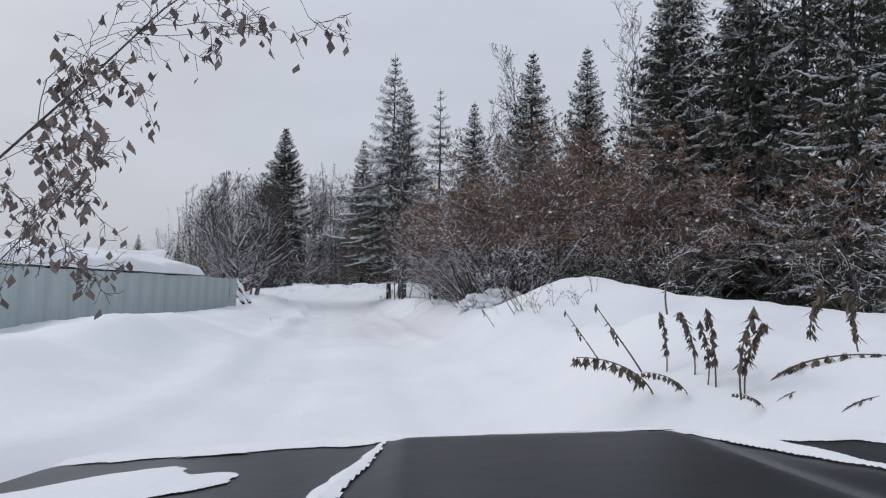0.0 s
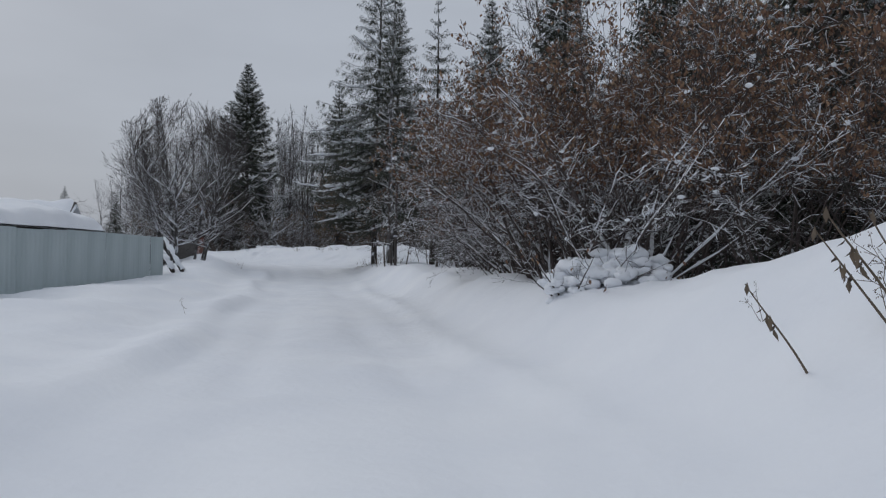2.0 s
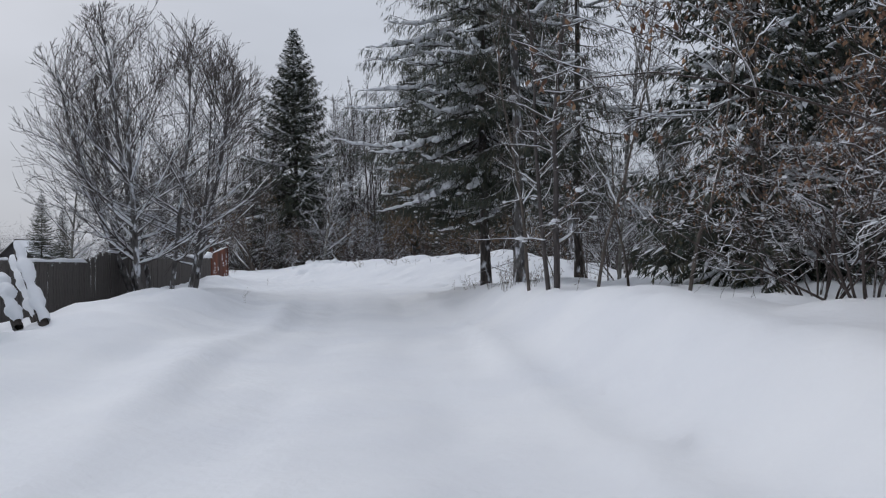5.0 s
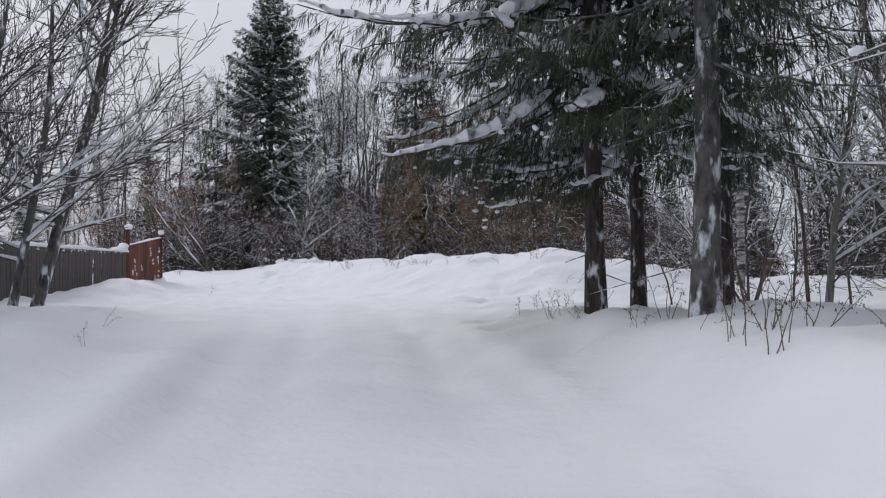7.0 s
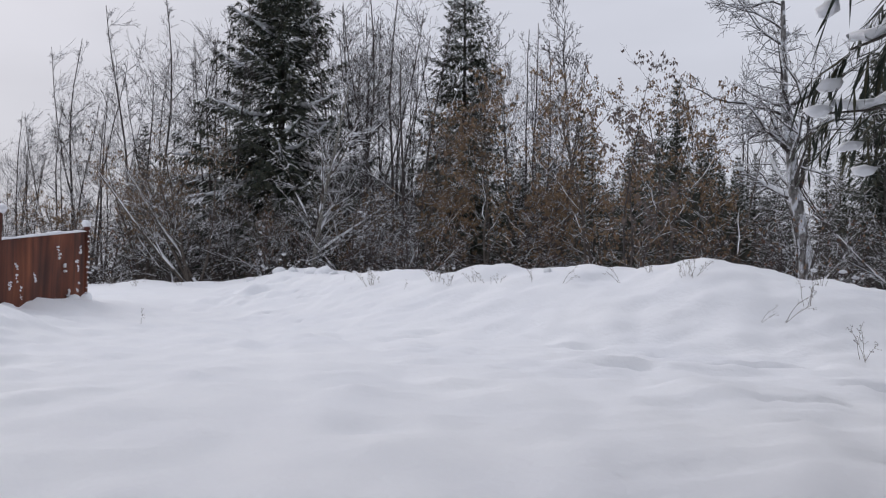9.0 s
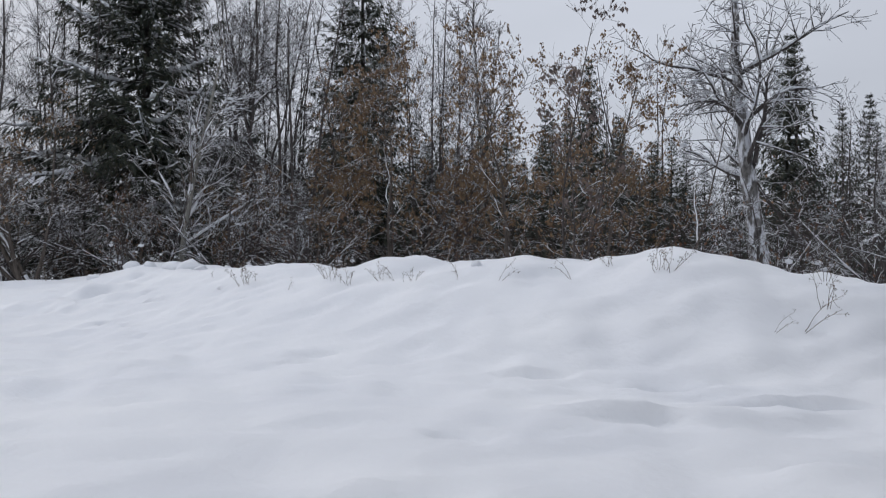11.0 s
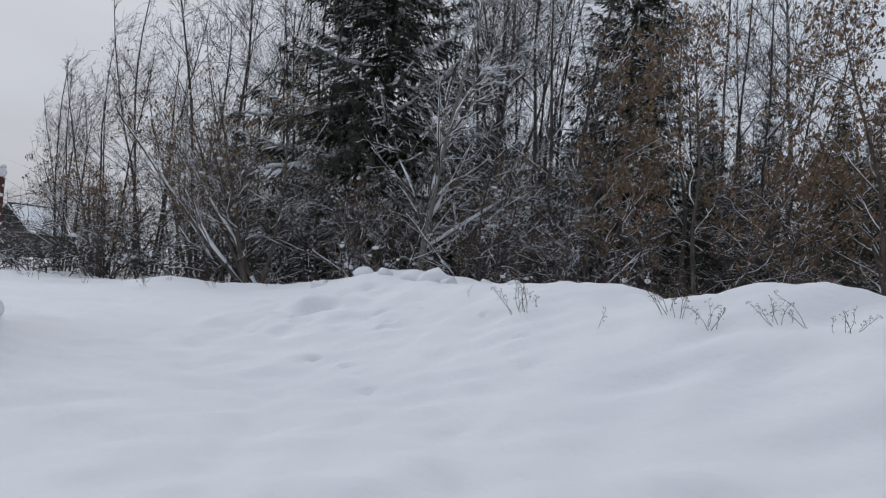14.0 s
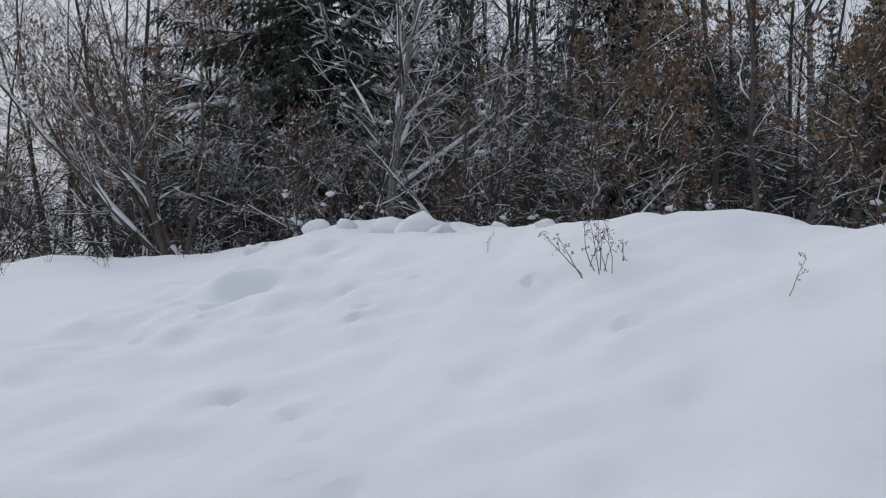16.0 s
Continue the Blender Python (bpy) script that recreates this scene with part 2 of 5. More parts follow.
def pipe(points, radii, sides):
    """One bent, tapered tube through the points."""
    p, r = np.asarray(points, float), np.asarray(radii, float)
    d = np.gradient(p, axis=0)
    d /= np.maximum(np.linalg.norm(d, axis=1, keepdims=True), 1e-6)
    main = p[-1] - p[0]
    ref = np.eye(3)[int(np.argmin(np.abs(main)))]
    a = np.cross(d, ref)
    a /= np.maximum(np.linalg.norm(a, axis=1, keepdims=True), 1e-6)
    b = np.cross(a, d)
    ang = np.arange(sides) * 2 * np.pi / sides
    verts = (p[:, None, :] + r[:, None, None] * (np.cos(ang)[None, :, None] * a[:, None, :] + np.sin(ang)[None, :, None] * b[:, None, :])).reshape(-1, 3)
    i = np.arange(len(p) - 1)[:, None] * sides
    k = np.arange(sides)[None, :]
    n = (k + 1) % sides
    return verts, np.stack([i + k, i + n, i + sides + n, i + sides + k], -1).reshape(-1, 4)


def spikes(base, tip, width, thick):
    """Thin four-sided sprays, sharp at both ends' far tip: points and three-cornered faces."""
    base, tip = np.asarray(base, float), np.asarray(tip, float)
    d = tip - base
    n = np.linalg.norm(d, axis=1, keepdims=True)
    d = d / np.maximum(n, 1e-6)
    a = np.cross(d, np.array([[0, 0, 1.0]]) + 1e-3)
    a /= np.maximum(np.linalg.norm(a, axis=1, keepdims=True), 1e-6)
    b = np.cross(a, d)
    mid = base + 0.4 * (tip - base)
    w, t = np.asarray(width)[:, None], np.asarray(thick)[:, None]
    verts = np.stack([base, mid + a * w, mid + b * t, mid - a * w, tip], axis=1).reshape(-1, 3)
    f = np.array([[0, 1, 2], [0, 2, 3], [4, 2, 1], [4, 3, 2]])
    faces = (f[None] + (np.arange(len(base)) * 5)[:, None, None]).reshape(-1, 3)
    return verts, faces


def leaves_at(points, rng, low, high):
    """Small folded hanging leaves: two faces that meet along the rib."""
    p = np.asarray(points, float)
    n = len(p)
    length, turn = rng.uniform(low, high, n), rng.uniform(0, 2 * np.pi, n)
    down = np.stack([0.5 * np.cos(turn * 3), 0.5 * np.sin(turn * 3), -np.ones(n)], 1)
    down /= np.linalg.norm(down, axis=1, keepdims=True)
    side = np.stack([np.cos(turn), np.sin(turn), np.zeros(n)], 1)
    fold = np.cross(down, side)
    l, w = length[:, None], 0.32 * length[:, None]
    verts = np.stack([p, p + down * l * 0.5 + side * w + fold * w * 0.5, p + down * l, p + down * l * 0.5 - side * w + fold * w * 0.5], 1).reshape(-1, 3)
    k = np.arange(n)[:, None] * 4
    return verts, np.concatenate([k + np.array([[0, 1, 2]]), k + np.array([[0, 2, 3]])])


def blobs(centres, radii, rng, flat=0.6, detail=2):
    """Lumps of snow: low rounded shapes with uneven skin."""
    base = bmesh.new()
    bmesh.ops.create_icosphere(base, subdivisions=detail, radius=1.0)
    bv = np.array([v.co[:] for v in base.verts])
    bf = np.array([[v.index for v in f.verts] for f in base.faces])
    base.free()
    vs, fs = [], []
    for i, (c, r) in enumerate(zip(centres, radii)):
        k = 1 + 0.22 * np.sin(bv @ rng.normal(0, 2.4, 3) + rng.uniform(0, 6)) + 0.12 * np.sin(bv @ rng.normal(0, 5, 3))
        s = np.array([rng.uniform(0.8, 1.3), rng.uniform(0.8, 1.3), flat])
        vs.append(np.asarray(c) + bv * k[:, None] * s * r)
        fs.append(bf + i * len(bv))
    return np.concatenate(vs), np.concatenate(fs)


# ---- the lie of the land ----
C_Y = [-30, -10, -1.5, 3.6, 8.7, 14, 20.7, 31.4, 34.8, 39.4, 44, 50, 55.6, 62, 80]
C_X = [4.5, 2.3, 1.26, 0.58, 0.0, -0.6, -1.7, -3.35, -3.95, -4.8, -5.5, -6.85, -8.95, -11.5, -18]
R_Y = [-30, -1, 9, 14, 20, 31, 37, 42, 50, 56, 80]
R_Z = [-0.28, -0.28, -0.34, -0.28, -0.4, -0.41, -0.36, -0.24, 0.0, -0.07, 0.0]
L_Y = [-30, 5, 12, 18, 23, 30, 36, 42, 48, 60]
L_Z = [0.1, 0.12, 0.14, -0.14, -0.17, -0.13, 0.08, 0.3, 0.3, 0.3]
E_X = [-60, -25, -18, -14, -12, -10.5, -8, -6.6, -5, -3.5, -1.9, 0.6, 3, 8, 60]
E_Y = [67, 66, 66, 65.8, 65.3, 64.4, 62.0, 60.6, 59.3, 58.6, 58.0, 57.6, 57, 56, 56]
E_Z = [0.4, 0.45, 0.6, 0.82, 1.2, 1.2, 1.19, 1.22, 1.36, 1.36, 1.55, 0.97, 0.6, 0.5, 0.5]
E_W = [5, 5, 6, 6.5, 7, 7, 6, 5, 4.5, 4.2, 4, 4, 4, 5, 5]
MOUNDS = [(3.0, 4.6, 0.85, 2.2, 0.62), (4.3, 14.5, 1.7, 2.3, 0.85), (7.5, 13.0, 2.6, 2.6, 0.45), (2.7, 19.3, 0.8, 0.9, 0.2), (-7.2, 17.5, 1.3, 2.2, 0.3), (-13.0, 47.0, 3.0, 3.0, 0.1), (-3.4, 10.2, 1.0, 1.5, 0.34), (-4.2, 5.6, 1.0, 1.2, 0.15), (-3.9, 13.0, 0.9, 1.5, 0.4), (-3.4, 50.8, 0.7, 0.5, 0.14), (-1.8, 51.8, 0.8, 0.4, 0.12), (-4.2, 53.0, 0.9, 0.4, 0.1), (-0.6, 49.5, 0.9, 0.5, 0.16), (-14.5, 57.2, 0.5, 1.9, 0.16), (-13.1, 53.0, 0.8, 1.6, 0.42)]
TRACKS = [
    # x, y, half-width, half-length, depth
    (-10.6, 60.58, 0.062, 0.079, 0.064), (-10.91, 61.37, 0.06, 0.077, 0.064), (-11.54, 62.9, 0.083, 0.103, 0.077), (-11.94, 61.96, 0.062, 0.094, 0.06), (-12.22, 62.16, 0.06, 0.079, 0.058),
    (-12.23, 61.47, 0.083, 0.104, 0.078), (-12.05, 61.01, 0.079, 0.082, 0.061), (-10.17, 59.12, 0.06, 0.08, 0.05), (-10.24, 58.86, 0.06, 0.07, 0.05), (-10.46, 59.16, 0.08, 0.1, 0.04),
    (-9.38, 60.72, 0.069, 0.078, 0.083), (-8.76, 59.66, 0.081, 0.094, 0.061), (-10.96, 59.44, 0.082, 0.095, 0.081), (-10.31, 61.32, 0.08, 0.093, 0.064), (-12.39, 60.72, 0.073, 0.09, 0.056),
    (-12.5, 61.4, 0.064, 0.103, 0.052), (-11.8, 61.5, 0.056, 0.097, 0.06), (-11.62, 62.3, 0.071, 0.091, 0.062), (-11.95, 62.7, 0.085, 0.082, 0.064), (-10.62, 60.85, 0.061, 0.097, 0.06),
    (-9.92, 58.39, 0.066, 0.101, 0.061),
    (-7.28, 56.0, 0.15, 0.19, 0.1), (-6.84, 54.95, 0.15, 0.18, 0.1), (-6.95, 56.5, 0.2, 0.12, 0.06), (-6.03, 54.2, 0.3, 0.14, 0.08), (-5.55, 52.3, 0.3, 0.18, 0.09),
    (-7.16, 56.4, 0.2, 0.12, 0.06), (-4.3, 52.8, 0.6, 0.2, 0.09), (-4.6, 55.0, 0.5, 0.2, 0.09), (-2.4, 53.6, 0.9, 0.25, 0.12), (-1.6, 51.6, 0.8, 0.22, 0.12), (-3.0, 50.4, 0.5, 0.2, 0.1), (-3.4, 54.4, 0.7, 0.16, 0.1),
    (-0.85, 29.6, 0.1, 0.14, 0.1), (-0.6, 26.8, 0.1, 0.15, 0.1), (-1.15, 31.5, 0.1, 0.15, 0.08), (-1.5, 32.9, 0.1, 0.15, 0.08), (-2.2, 36.6, 0.12, 0.2, 0.08),
    (-0.72, 28.1, 0.09, 0.14, 0.09), (-0.4, 25.75, 0.09, 0.2, 0.12), (0.04, 23.5, 0.07, 0.12, 0.1), (0.18, 23.1, 0.07, 0.1, 0.09), (-1.3, 32.0, 0.1, 0.15, 0.08), (-2.5, 38.3, 0.12, 0.2, 0.07), (-0.5, 26.3, 0.08, 0.13, 0.09),
]


def ease(v, a, b):
    s = np.clip((v - a) / (b - a), 0, 1)
    return s * s * (3 - 2 * s)


wave_rng = np.random.default_rng(77)


def waves(count, short, long):
    """Directions, phases and sizes of many unlike ripples that add up to an irregular surface."""
    size = np.exp(wave_rng.uniform(math.log(short), math.log(long), count))
    a = wave_rng.uniform(0, 6.283, count)
    return list(zip(6.283 * np.cos(a) / size, 6.283 * np.sin(a) / size, wave_rng.uniform(0, 6.283, count), (size / long) ** 0.7))


BROAD, SMALL = waves(16, 1.3, 7.0), waves(18, 0.32, 1.3)


def ripple(x, y, some):
    z = 0.0
    for kx, ky, phase, size in some:
        z = z + size * np.sin(kx * x + ky * y + phase + 0.6 * np.sin(0.31 * (kx * y - ky * x)))
    return z / len(some) ** 0.5


def ground_z(x, y):
    """Height of the snow at a place: the ploughed track between banks, the cleared turning place and the bank that closes it."""
    x, y = np.asarray(x, float), np.asarray(y, float)
    u, road = x - np.interp(y, C_Y, C_X), np.interp(y, R_Y, R_Z)
    left, bumps = np.interp(y, L_Y, L_Z), 2.2 * ripple(x, y, BROAD)
    wheel = -(0.045 + 0.02 * np.sin(0.9 * y + 2 * np.sin(0.37 * y))) * (np.exp(-((u - 0.78 - 0.08 * np.sin(0.5 * y)) / 0.26) ** 2) + np.exp(-((u + 0.78 + 0.07 * np.sin(0.43 * y + 1)) / 0.26) ** 2))
    lbank = road + (left - road) * ease(-u, 2.0, 4.1)
    lbank = lbank - (lbank - np.minimum(-0.25, left)) * ease(-u, 4.6, 8.0)
    rbank = road + (0.42 - road) * ease(u, 1.9, 3.3)
    berm = (0.17 + 0.06 * np.sin(0.8 * y)) * np.exp(-((u + 1.95 + 0.15 * np.sin(0.6 * y)) / np.where(u + 1.95 > 0, 0.26, 0.55)) ** 2) + (0.12 + 0.04 * np.sin(0.7 * y + 2)) * np.exp(-((u - 1.8 + 0.12 * np.sin(0.45 * y)) / np.where(u < 1.8, 0.2, 0.5)) ** 2)
    lane = np.where(u < 0, lbank, rbank) + wheel + berm
    yc, hc, wc = np.interp(x, E_X, E_Y), np.interp(x, E_X, E_Z), np.interp(x, E_X, E_W)
    s = y - yc
    flat = 0.02 + 0.3 * ease(-x, 11.0, 15.5)
    yard = flat + (hc - flat) * ease(s, -wc, 0.2) - (hc - 0.45) * ease(s, 0.3, 4.0) + 0.085 * bumps * np.exp(-((s + 0.3) / 1.7) ** 2)
    k = ease(y, 42.0, 50.0)
    z = lane * (1 - k) + yard * k + wheel * k * (1 - ease(s, -wc, -wc + 2))
    off = ease(np.abs(u), 2.0, 4.0)
    z = z + bumps * (0.014 + 0.045 * off) * (1 - 0.75 * k) + 0.03 * ripple(x, y, SMALL) * (0.75 + 0.4 * off + 0.6 * k)
    z = z + 0.075 * ripple(x, y, SMALL) * np.exp(-((x + 2.9) / 1.5) ** 2 - ((y - 45.6) / 2.4) ** 2)
    z = z + 0.06 * ripple(x, y, SMALL) * np.exp(-((x + 12.1) / 0.9) ** 2 - ((y - 62.0) / 1.5) ** 2)
    for cx, cy, sx, sy, h in MOUNDS:
        z = z + h * np.exp(-((x - cx) / sx) ** 2 - ((y - cy) / sy) ** 2)
    for cx, cy, sx, sy, h in TRACKS:
        q = ((x - cx) / sx) ** 2 + ((y - cy) / sy) ** 2
        q = q * 1.9
        z = z - 1.15 * h * np.exp(-q * q) + 0.25 * h * np.exp(-((np.sqrt(q) - 1.45) / 0.4) ** 2)
    far = np.hypot(x + 5, y - 35)
    return z + 0.6 * ease(far, 60, 200) + 6.0 * ease(far, 220, 600)


def axis(stops):
    out = []
    for a, b, step in stops:
        out.extend(np.arange(a, b, step))
    return np.array(out)


g_x = axis([(-700, -120, 40), (-120, -40, 8), (-40, -18, 1.2), (-18, -13.6, 0.3), (-13.6, -8.4, 0.065), (-8.4, 3, 0.15), (3, 12, 0.25), (12, 40, 1.2), (40, 120, 8), (120, 701, 40)])
g_y = axis([(-300, -40, 30), (-40, -8, 3), (-8, 20, 0.26), (20, 34, 0.16), (34, 42, 0.2), (42, 50, 0.13), (50, 58, 0.11), (58, 63.4, 0.065), (63.4, 66.5, 0.12), (66.5, 76, 0.5), (76, 130, 3), (130, 701, 30)])
gx, gy = np.meshgrid(g_x, g_y)
gz = ground_z(gx, gy)
nx, ny = len(g_x), len(g_y)
gi = np.arange(nx * ny).reshape(ny, nx)
g_faces = np.stack([gi[:-1, :-1], gi[:-1, 1:], gi[1:, 1:], gi[1:, :-1]], -1).reshape(-1, 4)
ground = new("ground", mesh_of("ground", np.stack([gx, gy, gz], -1).reshape(-1, 3), g_faces, SNOW, True))
tagged(ground, "deep snow with a ploughed track, banks and footprints", "snow ground", kind="structure")


def on(x, y, sink=0.0):
    return (x, y, float(ground_z(x, y)) - sink)


# ---- spruces ----
def sprays(base, tip, width):
    """Needle twigs: two narrow faces that meet along a raised rib."""
    base, tip = np.asarray(base, float), np.asarray(tip, float)
    d = tip - base
    a = np.cross(d, np.array([[0.01, 0.02, 1.0]]))
    a /= np.maximum(np.linalg.norm(a, axis=1, keepdims=True), 1e-6)
    mid = base + 0.45 * d - np.array([0, 0, 1.0]) * (0.5 * width)[:, None]
    w = np.asarray(width)[:, None]
    verts = np.stack([base, mid + a * w, tip, mid - a * w], axis=1).reshape(-1, 3)
    k = np.arange(len(base))[:, None] * 4
    return verts, np.concatenate([k + np.array([[0, 1, 2]]), k + np.array([[0, 2, 3]])])


def spruce_meshes(seed, height, radius, clear, whorl, twigs, snowy, trunk_r, droop=0.35, curtain=0.0, slab=1.0, fine=1.0, bark=None, extra=(), subs=5, limbs=True, taper=1.0, layers=(6, 9), blade=1.0, frost=0.3, speckle=0.0):
    """Meshes of a spruce: trunk, crown of needle twigs in flat sprays on drooping boughs, snow on the boughs.
    twigs: side twigs for each metre of bough; subs: needle branchlets on each; blade: their width; curtain: how far they hang; slab: how thick the snow lies; frost: the share of snowy twigs; speckle: the share with a dab of snow at the tip."""
    rng = np.random.default_rng(seed)
    zs = np.linspace(0, height, 16)
    bend = np.stack([0.05 * np.sin(zs * 0.4 + seed), 0.05 * np.cos(zs * 0.5 + seed), zs], 1)
    rr = trunk_r * np.maximum(1 - zs / height, 0.03) ** 0.8
    rr[0] *= 1.2
    tv, tf = pipe(bend, rr, 12)
    sb, se, sw, bp0, bp1, br, stub0, stub1, h0, h1, hr0, hr1, n0, n1, nr, dots = ([] for _ in range(16))
    z = 0.7
    while z < clear:
        a, l = rng.uniform(0, 6.28), rng.uniform(0.4, 1.5)
        stub0.append([0, 0, z])
        stub1.append([l * math.cos(a), l * math.sin(a), z - 0.3 * l])
        z += rng.uniform(0.1, 0.3)
    up = np.array([0, 0, 1.0])

    def bough(a, length, z0, t, loaded, heavy):
        out = np.array([math.cos(a), math.sin(a), 0])
        side = np.array([-math.sin(a), math.cos(a), 0])
        rise = 0.45 * t - droop * (1 - t) * rng.uniform(0.7, 1.3)
        n = max(4, int(length / 0.25))
        fr = np.linspace(0, 1, n + 1)
        path = out * (fr * length)[:, None] + up * (z0 + length * (rise * fr - 0.06 * np.sin(fr * 3.1) + 0.1 * fr ** 3))[:, None]
        path = path + side * (0.1 * length * np.sin(fr * 2 + rng.uniform(0, 3)) * fr)[:, None]
        path[1:] += rng.normal(0, 0.02, (n, 3))
        bp0.extend(path[:-1])
        bp1.extend(path[1:])
        br.extend(((0.007 + 0.009 * length) * (1 - 0.8 * fr))[:-1])
        small = min(1.0, 0.3 + 0.5 * length)
        m = max(6, int(twigs * length / small))
        q = np.linspace(0.1, 1.0, m) + rng.normal(0, 0.02, m)
        at = np.stack([np.interp(q, fr, path[:, j]) for j in range(3)], 1)
        lr = np.where(np.arange(m) % 2 == 0, -1.0, 1.0)
        reach = np.minimum(0.1 * small + 0.4 * length * np.clip(1.04 - q, 0, 1) ** 0.8, 0.95) * rng.uniform(0.55, 1.1, m)
        ahead = rng.uniform(0.5, 0.95, m)
        off = out * (reach * ahead)[:, None] + side * (lr * reach * rng.uniform(0.6, 0.9, m))[:, None]
        off[:, 2] = reach * (rise * 0.6 - rng.uniform(0.12, 0.5, m) * (1 + 0.6 * curtain))
        tip = at + off
        sb.append(at), se.append(tip), sw.append(rng.uniform(0.02, 0.032, m) * fine * blade * small)
        k = rng.integers(0, m, m * subs)
        f = rng.uniform(0.08, 1.0, m * subs)
        root = at[k] + off[k] * f[:, None]
        way = off[k] / np.maximum(reach[k], 0.05)[:, None] * 0.7 + (out - side * lr[k][:, None]) * rng.uniform(-0.2, 0.75, (m * subs, 1)) + rng.normal(0, 0.36, (m * subs, 3))
        way[:, 2] -= rng.uniform(0.05, 0.5, m * subs) + curtain * rng.uniform(0.2, 3.6, m * subs) * (rng.random(m * subs) < 0.75)
        way /= np.linalg.norm(way, axis=1, keepdims=True)
        tl = rng.uniform(0.07, 0.22, m * subs) * fine * small * (1 + 0.9 * curtain * np.clip(-way[:, 2], 0, 1))
        sb.append(root), se.append(root + way * tl[:, None]), sw.append(rng.uniform(0.014, 0.028, m * subs) * fine * blade * small)
        if not loaded:
            return
        if speckle:
            dots.extend(tip[rng.random(m) < speckle] + up * 0.02)
        pick = rng.random(m) < frost
        a0, a1 = at + 0.1 * off, at + 0.96 * off
        n0.append(a0[pick] + up * 0.025), n1.append(a1[pick] + up * 0.03)
        nr.append(rng.uniform(0.02, 0.042, pick.sum()) * slab * max(fine, 0.8))
        if rng.random() < heavy:
            g = np.linspace(0.22, 1.0, 2 * n)
            h = np.stack([np.interp(g, fr, path[:, j]) for j in range(3)], 1) + rng.normal(0, 0.015, (2 * n, 3)) + up * 0.03
            w = slab * (0.045 + 0.05 * min(length, 3.2) * (1.06 - g)) * np.sin(np.linspace(0.1, 0.95, 2 * n) * np.pi) ** 0.5 * rng.uniform(0.5, 1.25, 2 * n)
            gap = np.convolve(rng.random(2 * n + 2) < 0.2, np.ones(3), "valid") > 1
            w = np.where(gap, 0.012, w)
            keep = ~(gap[:-1] & gap[1:])
            h0.append(h[:-1][keep]), h1.append(h[1:][keep]), hr0.append(w[:-1][keep]), hr1.append(w[1:][keep])

    z = clear
    while z < height - 0.15:
        t = (z - clear) / (height - clear)
        turn = rng.uniform(0, 6.28)
        count = rng.integers(*layers)
        for k in range(count):
            length = radius * ((1 - t) ** taper + 0.03) * rng.uniform(0.74, 1.1) * (0.75 + 0.25 * min(1, t * 8))
            bough(turn + 6.283 * (k + rng.uniform(-0.3, 0.3)) / count, length, z + rng.uniform(-0.1, 0.1), t, rng.random() < snowy, 0.6)
        z += whorl * rng.uniform(0.75, 1.25) * (1.0 - 0.5 * t)
    for a, z0, length in extra:
        bough(a, length, z0, 0.1, True, 0.75)
    cv, cf = sprays(np.concatenate(sb), np.concatenate(se), np.concatenate(sw))
    bv, bf = tubes(bp0, bp1, br, np.array(br) * 0.8, 3) if limbs else (np.zeros((0, 3)), np.zeros((0, 4), int))
    if stub0:
        uv, uf = tubes(stub0, stub1, np.full(len(stub0), 0.012), np.full(len(stub0), 0.004), 3)
        bv, bf = np.concatenate([bv, uv]), np.concatenate([bf, uf + len(bv)])
    r = np.concatenate(nr)
    nv, nf = spikes(np.concatenate(n0), np.concatenate(n1), r * 1.35, r)
    hv, hf = tubes(np.concatenate(h0), np.concatenate(h1), np.concatenate(hr0), np.concatenate(hr1), 6, 0.2, 0.5)
    if dots:
        pv, pf = blobs(dots, rng.uniform(0.025, 0.055, len(dots)), rng, 0.6, 1)
        nv, nf = np.concatenate([nv, pv]), np.concatenate([nf, pf + len(nv)])
    trunk = mesh_of("trunk", np.concatenate([tv, bv]), np.concatenate([tf, bf + len(tv)]), bark or BARK_SPRUCE, True)
    return [trunk], mesh_of("crown", cv, cf, NEEDLES), None, mesh_of("snow_cover", np.concatenate([nv, hv]), [nf, hf + len(nv)], SNOW_LOAD, True)


PART_NAMES = ("trunk", "crown", "foliage", "snow_cover")


def tree_thing(name, meshes, label, category, group, at, turn=0.0, size=1.0, stem="trunk"):
    """A tree or shrub: each stem a part, and its crown, leaves and snow."""
    e = thing(name, label, category, group, at, turn, size)
    for me in meshes[0]:
        part(stem, me, None, e)
    for nm, me in zip(PART_NAMES[1:], meshes[1:]):
        if me is not None:
            tagged(part(nm, me, None, e), kind="stuff")
    return e


near_boughs = [(2.3 + 0.12 * k, 3.7 + (k * 1.7) % 4.8, 2.7 + (k * 0.77) % 1.4) for k in range(18)] + [(2.55, 3.35, 2.9), (2.75, 3.3, 2.9), (2.3, 3.15, 2.9), (2.05, 3.2, 3.0), (2.66, 3.75, 3.1)]
spruce_wide = spruce_meshes(6, 16.5, 5.9, 0.3, 0.5, 12, 0.6, 0.2, 0.42, 0.2, 1.25, 1.25, subs=10, blade=0.9, frost=0.36, taper=1.05,
                            extra=[(2.1, 4.3, 5.6), (2.4, 3.2, 5.8), (2.7, 5.2, 5.2), (1.9, 5.9, 5.2), (2.55, 2.5, 5.6), (2.2, 6.6, 4.8)])
spruce_near = spruce_meshes(3, 16.0, 3.7, 3.5, 0.74, 12, 0.65, 0.14, 0.46, 0.7, 1.35, 0.8, extra=near_boughs, subs=14, blade=0.44, frost=0.0, speckle=0.07)
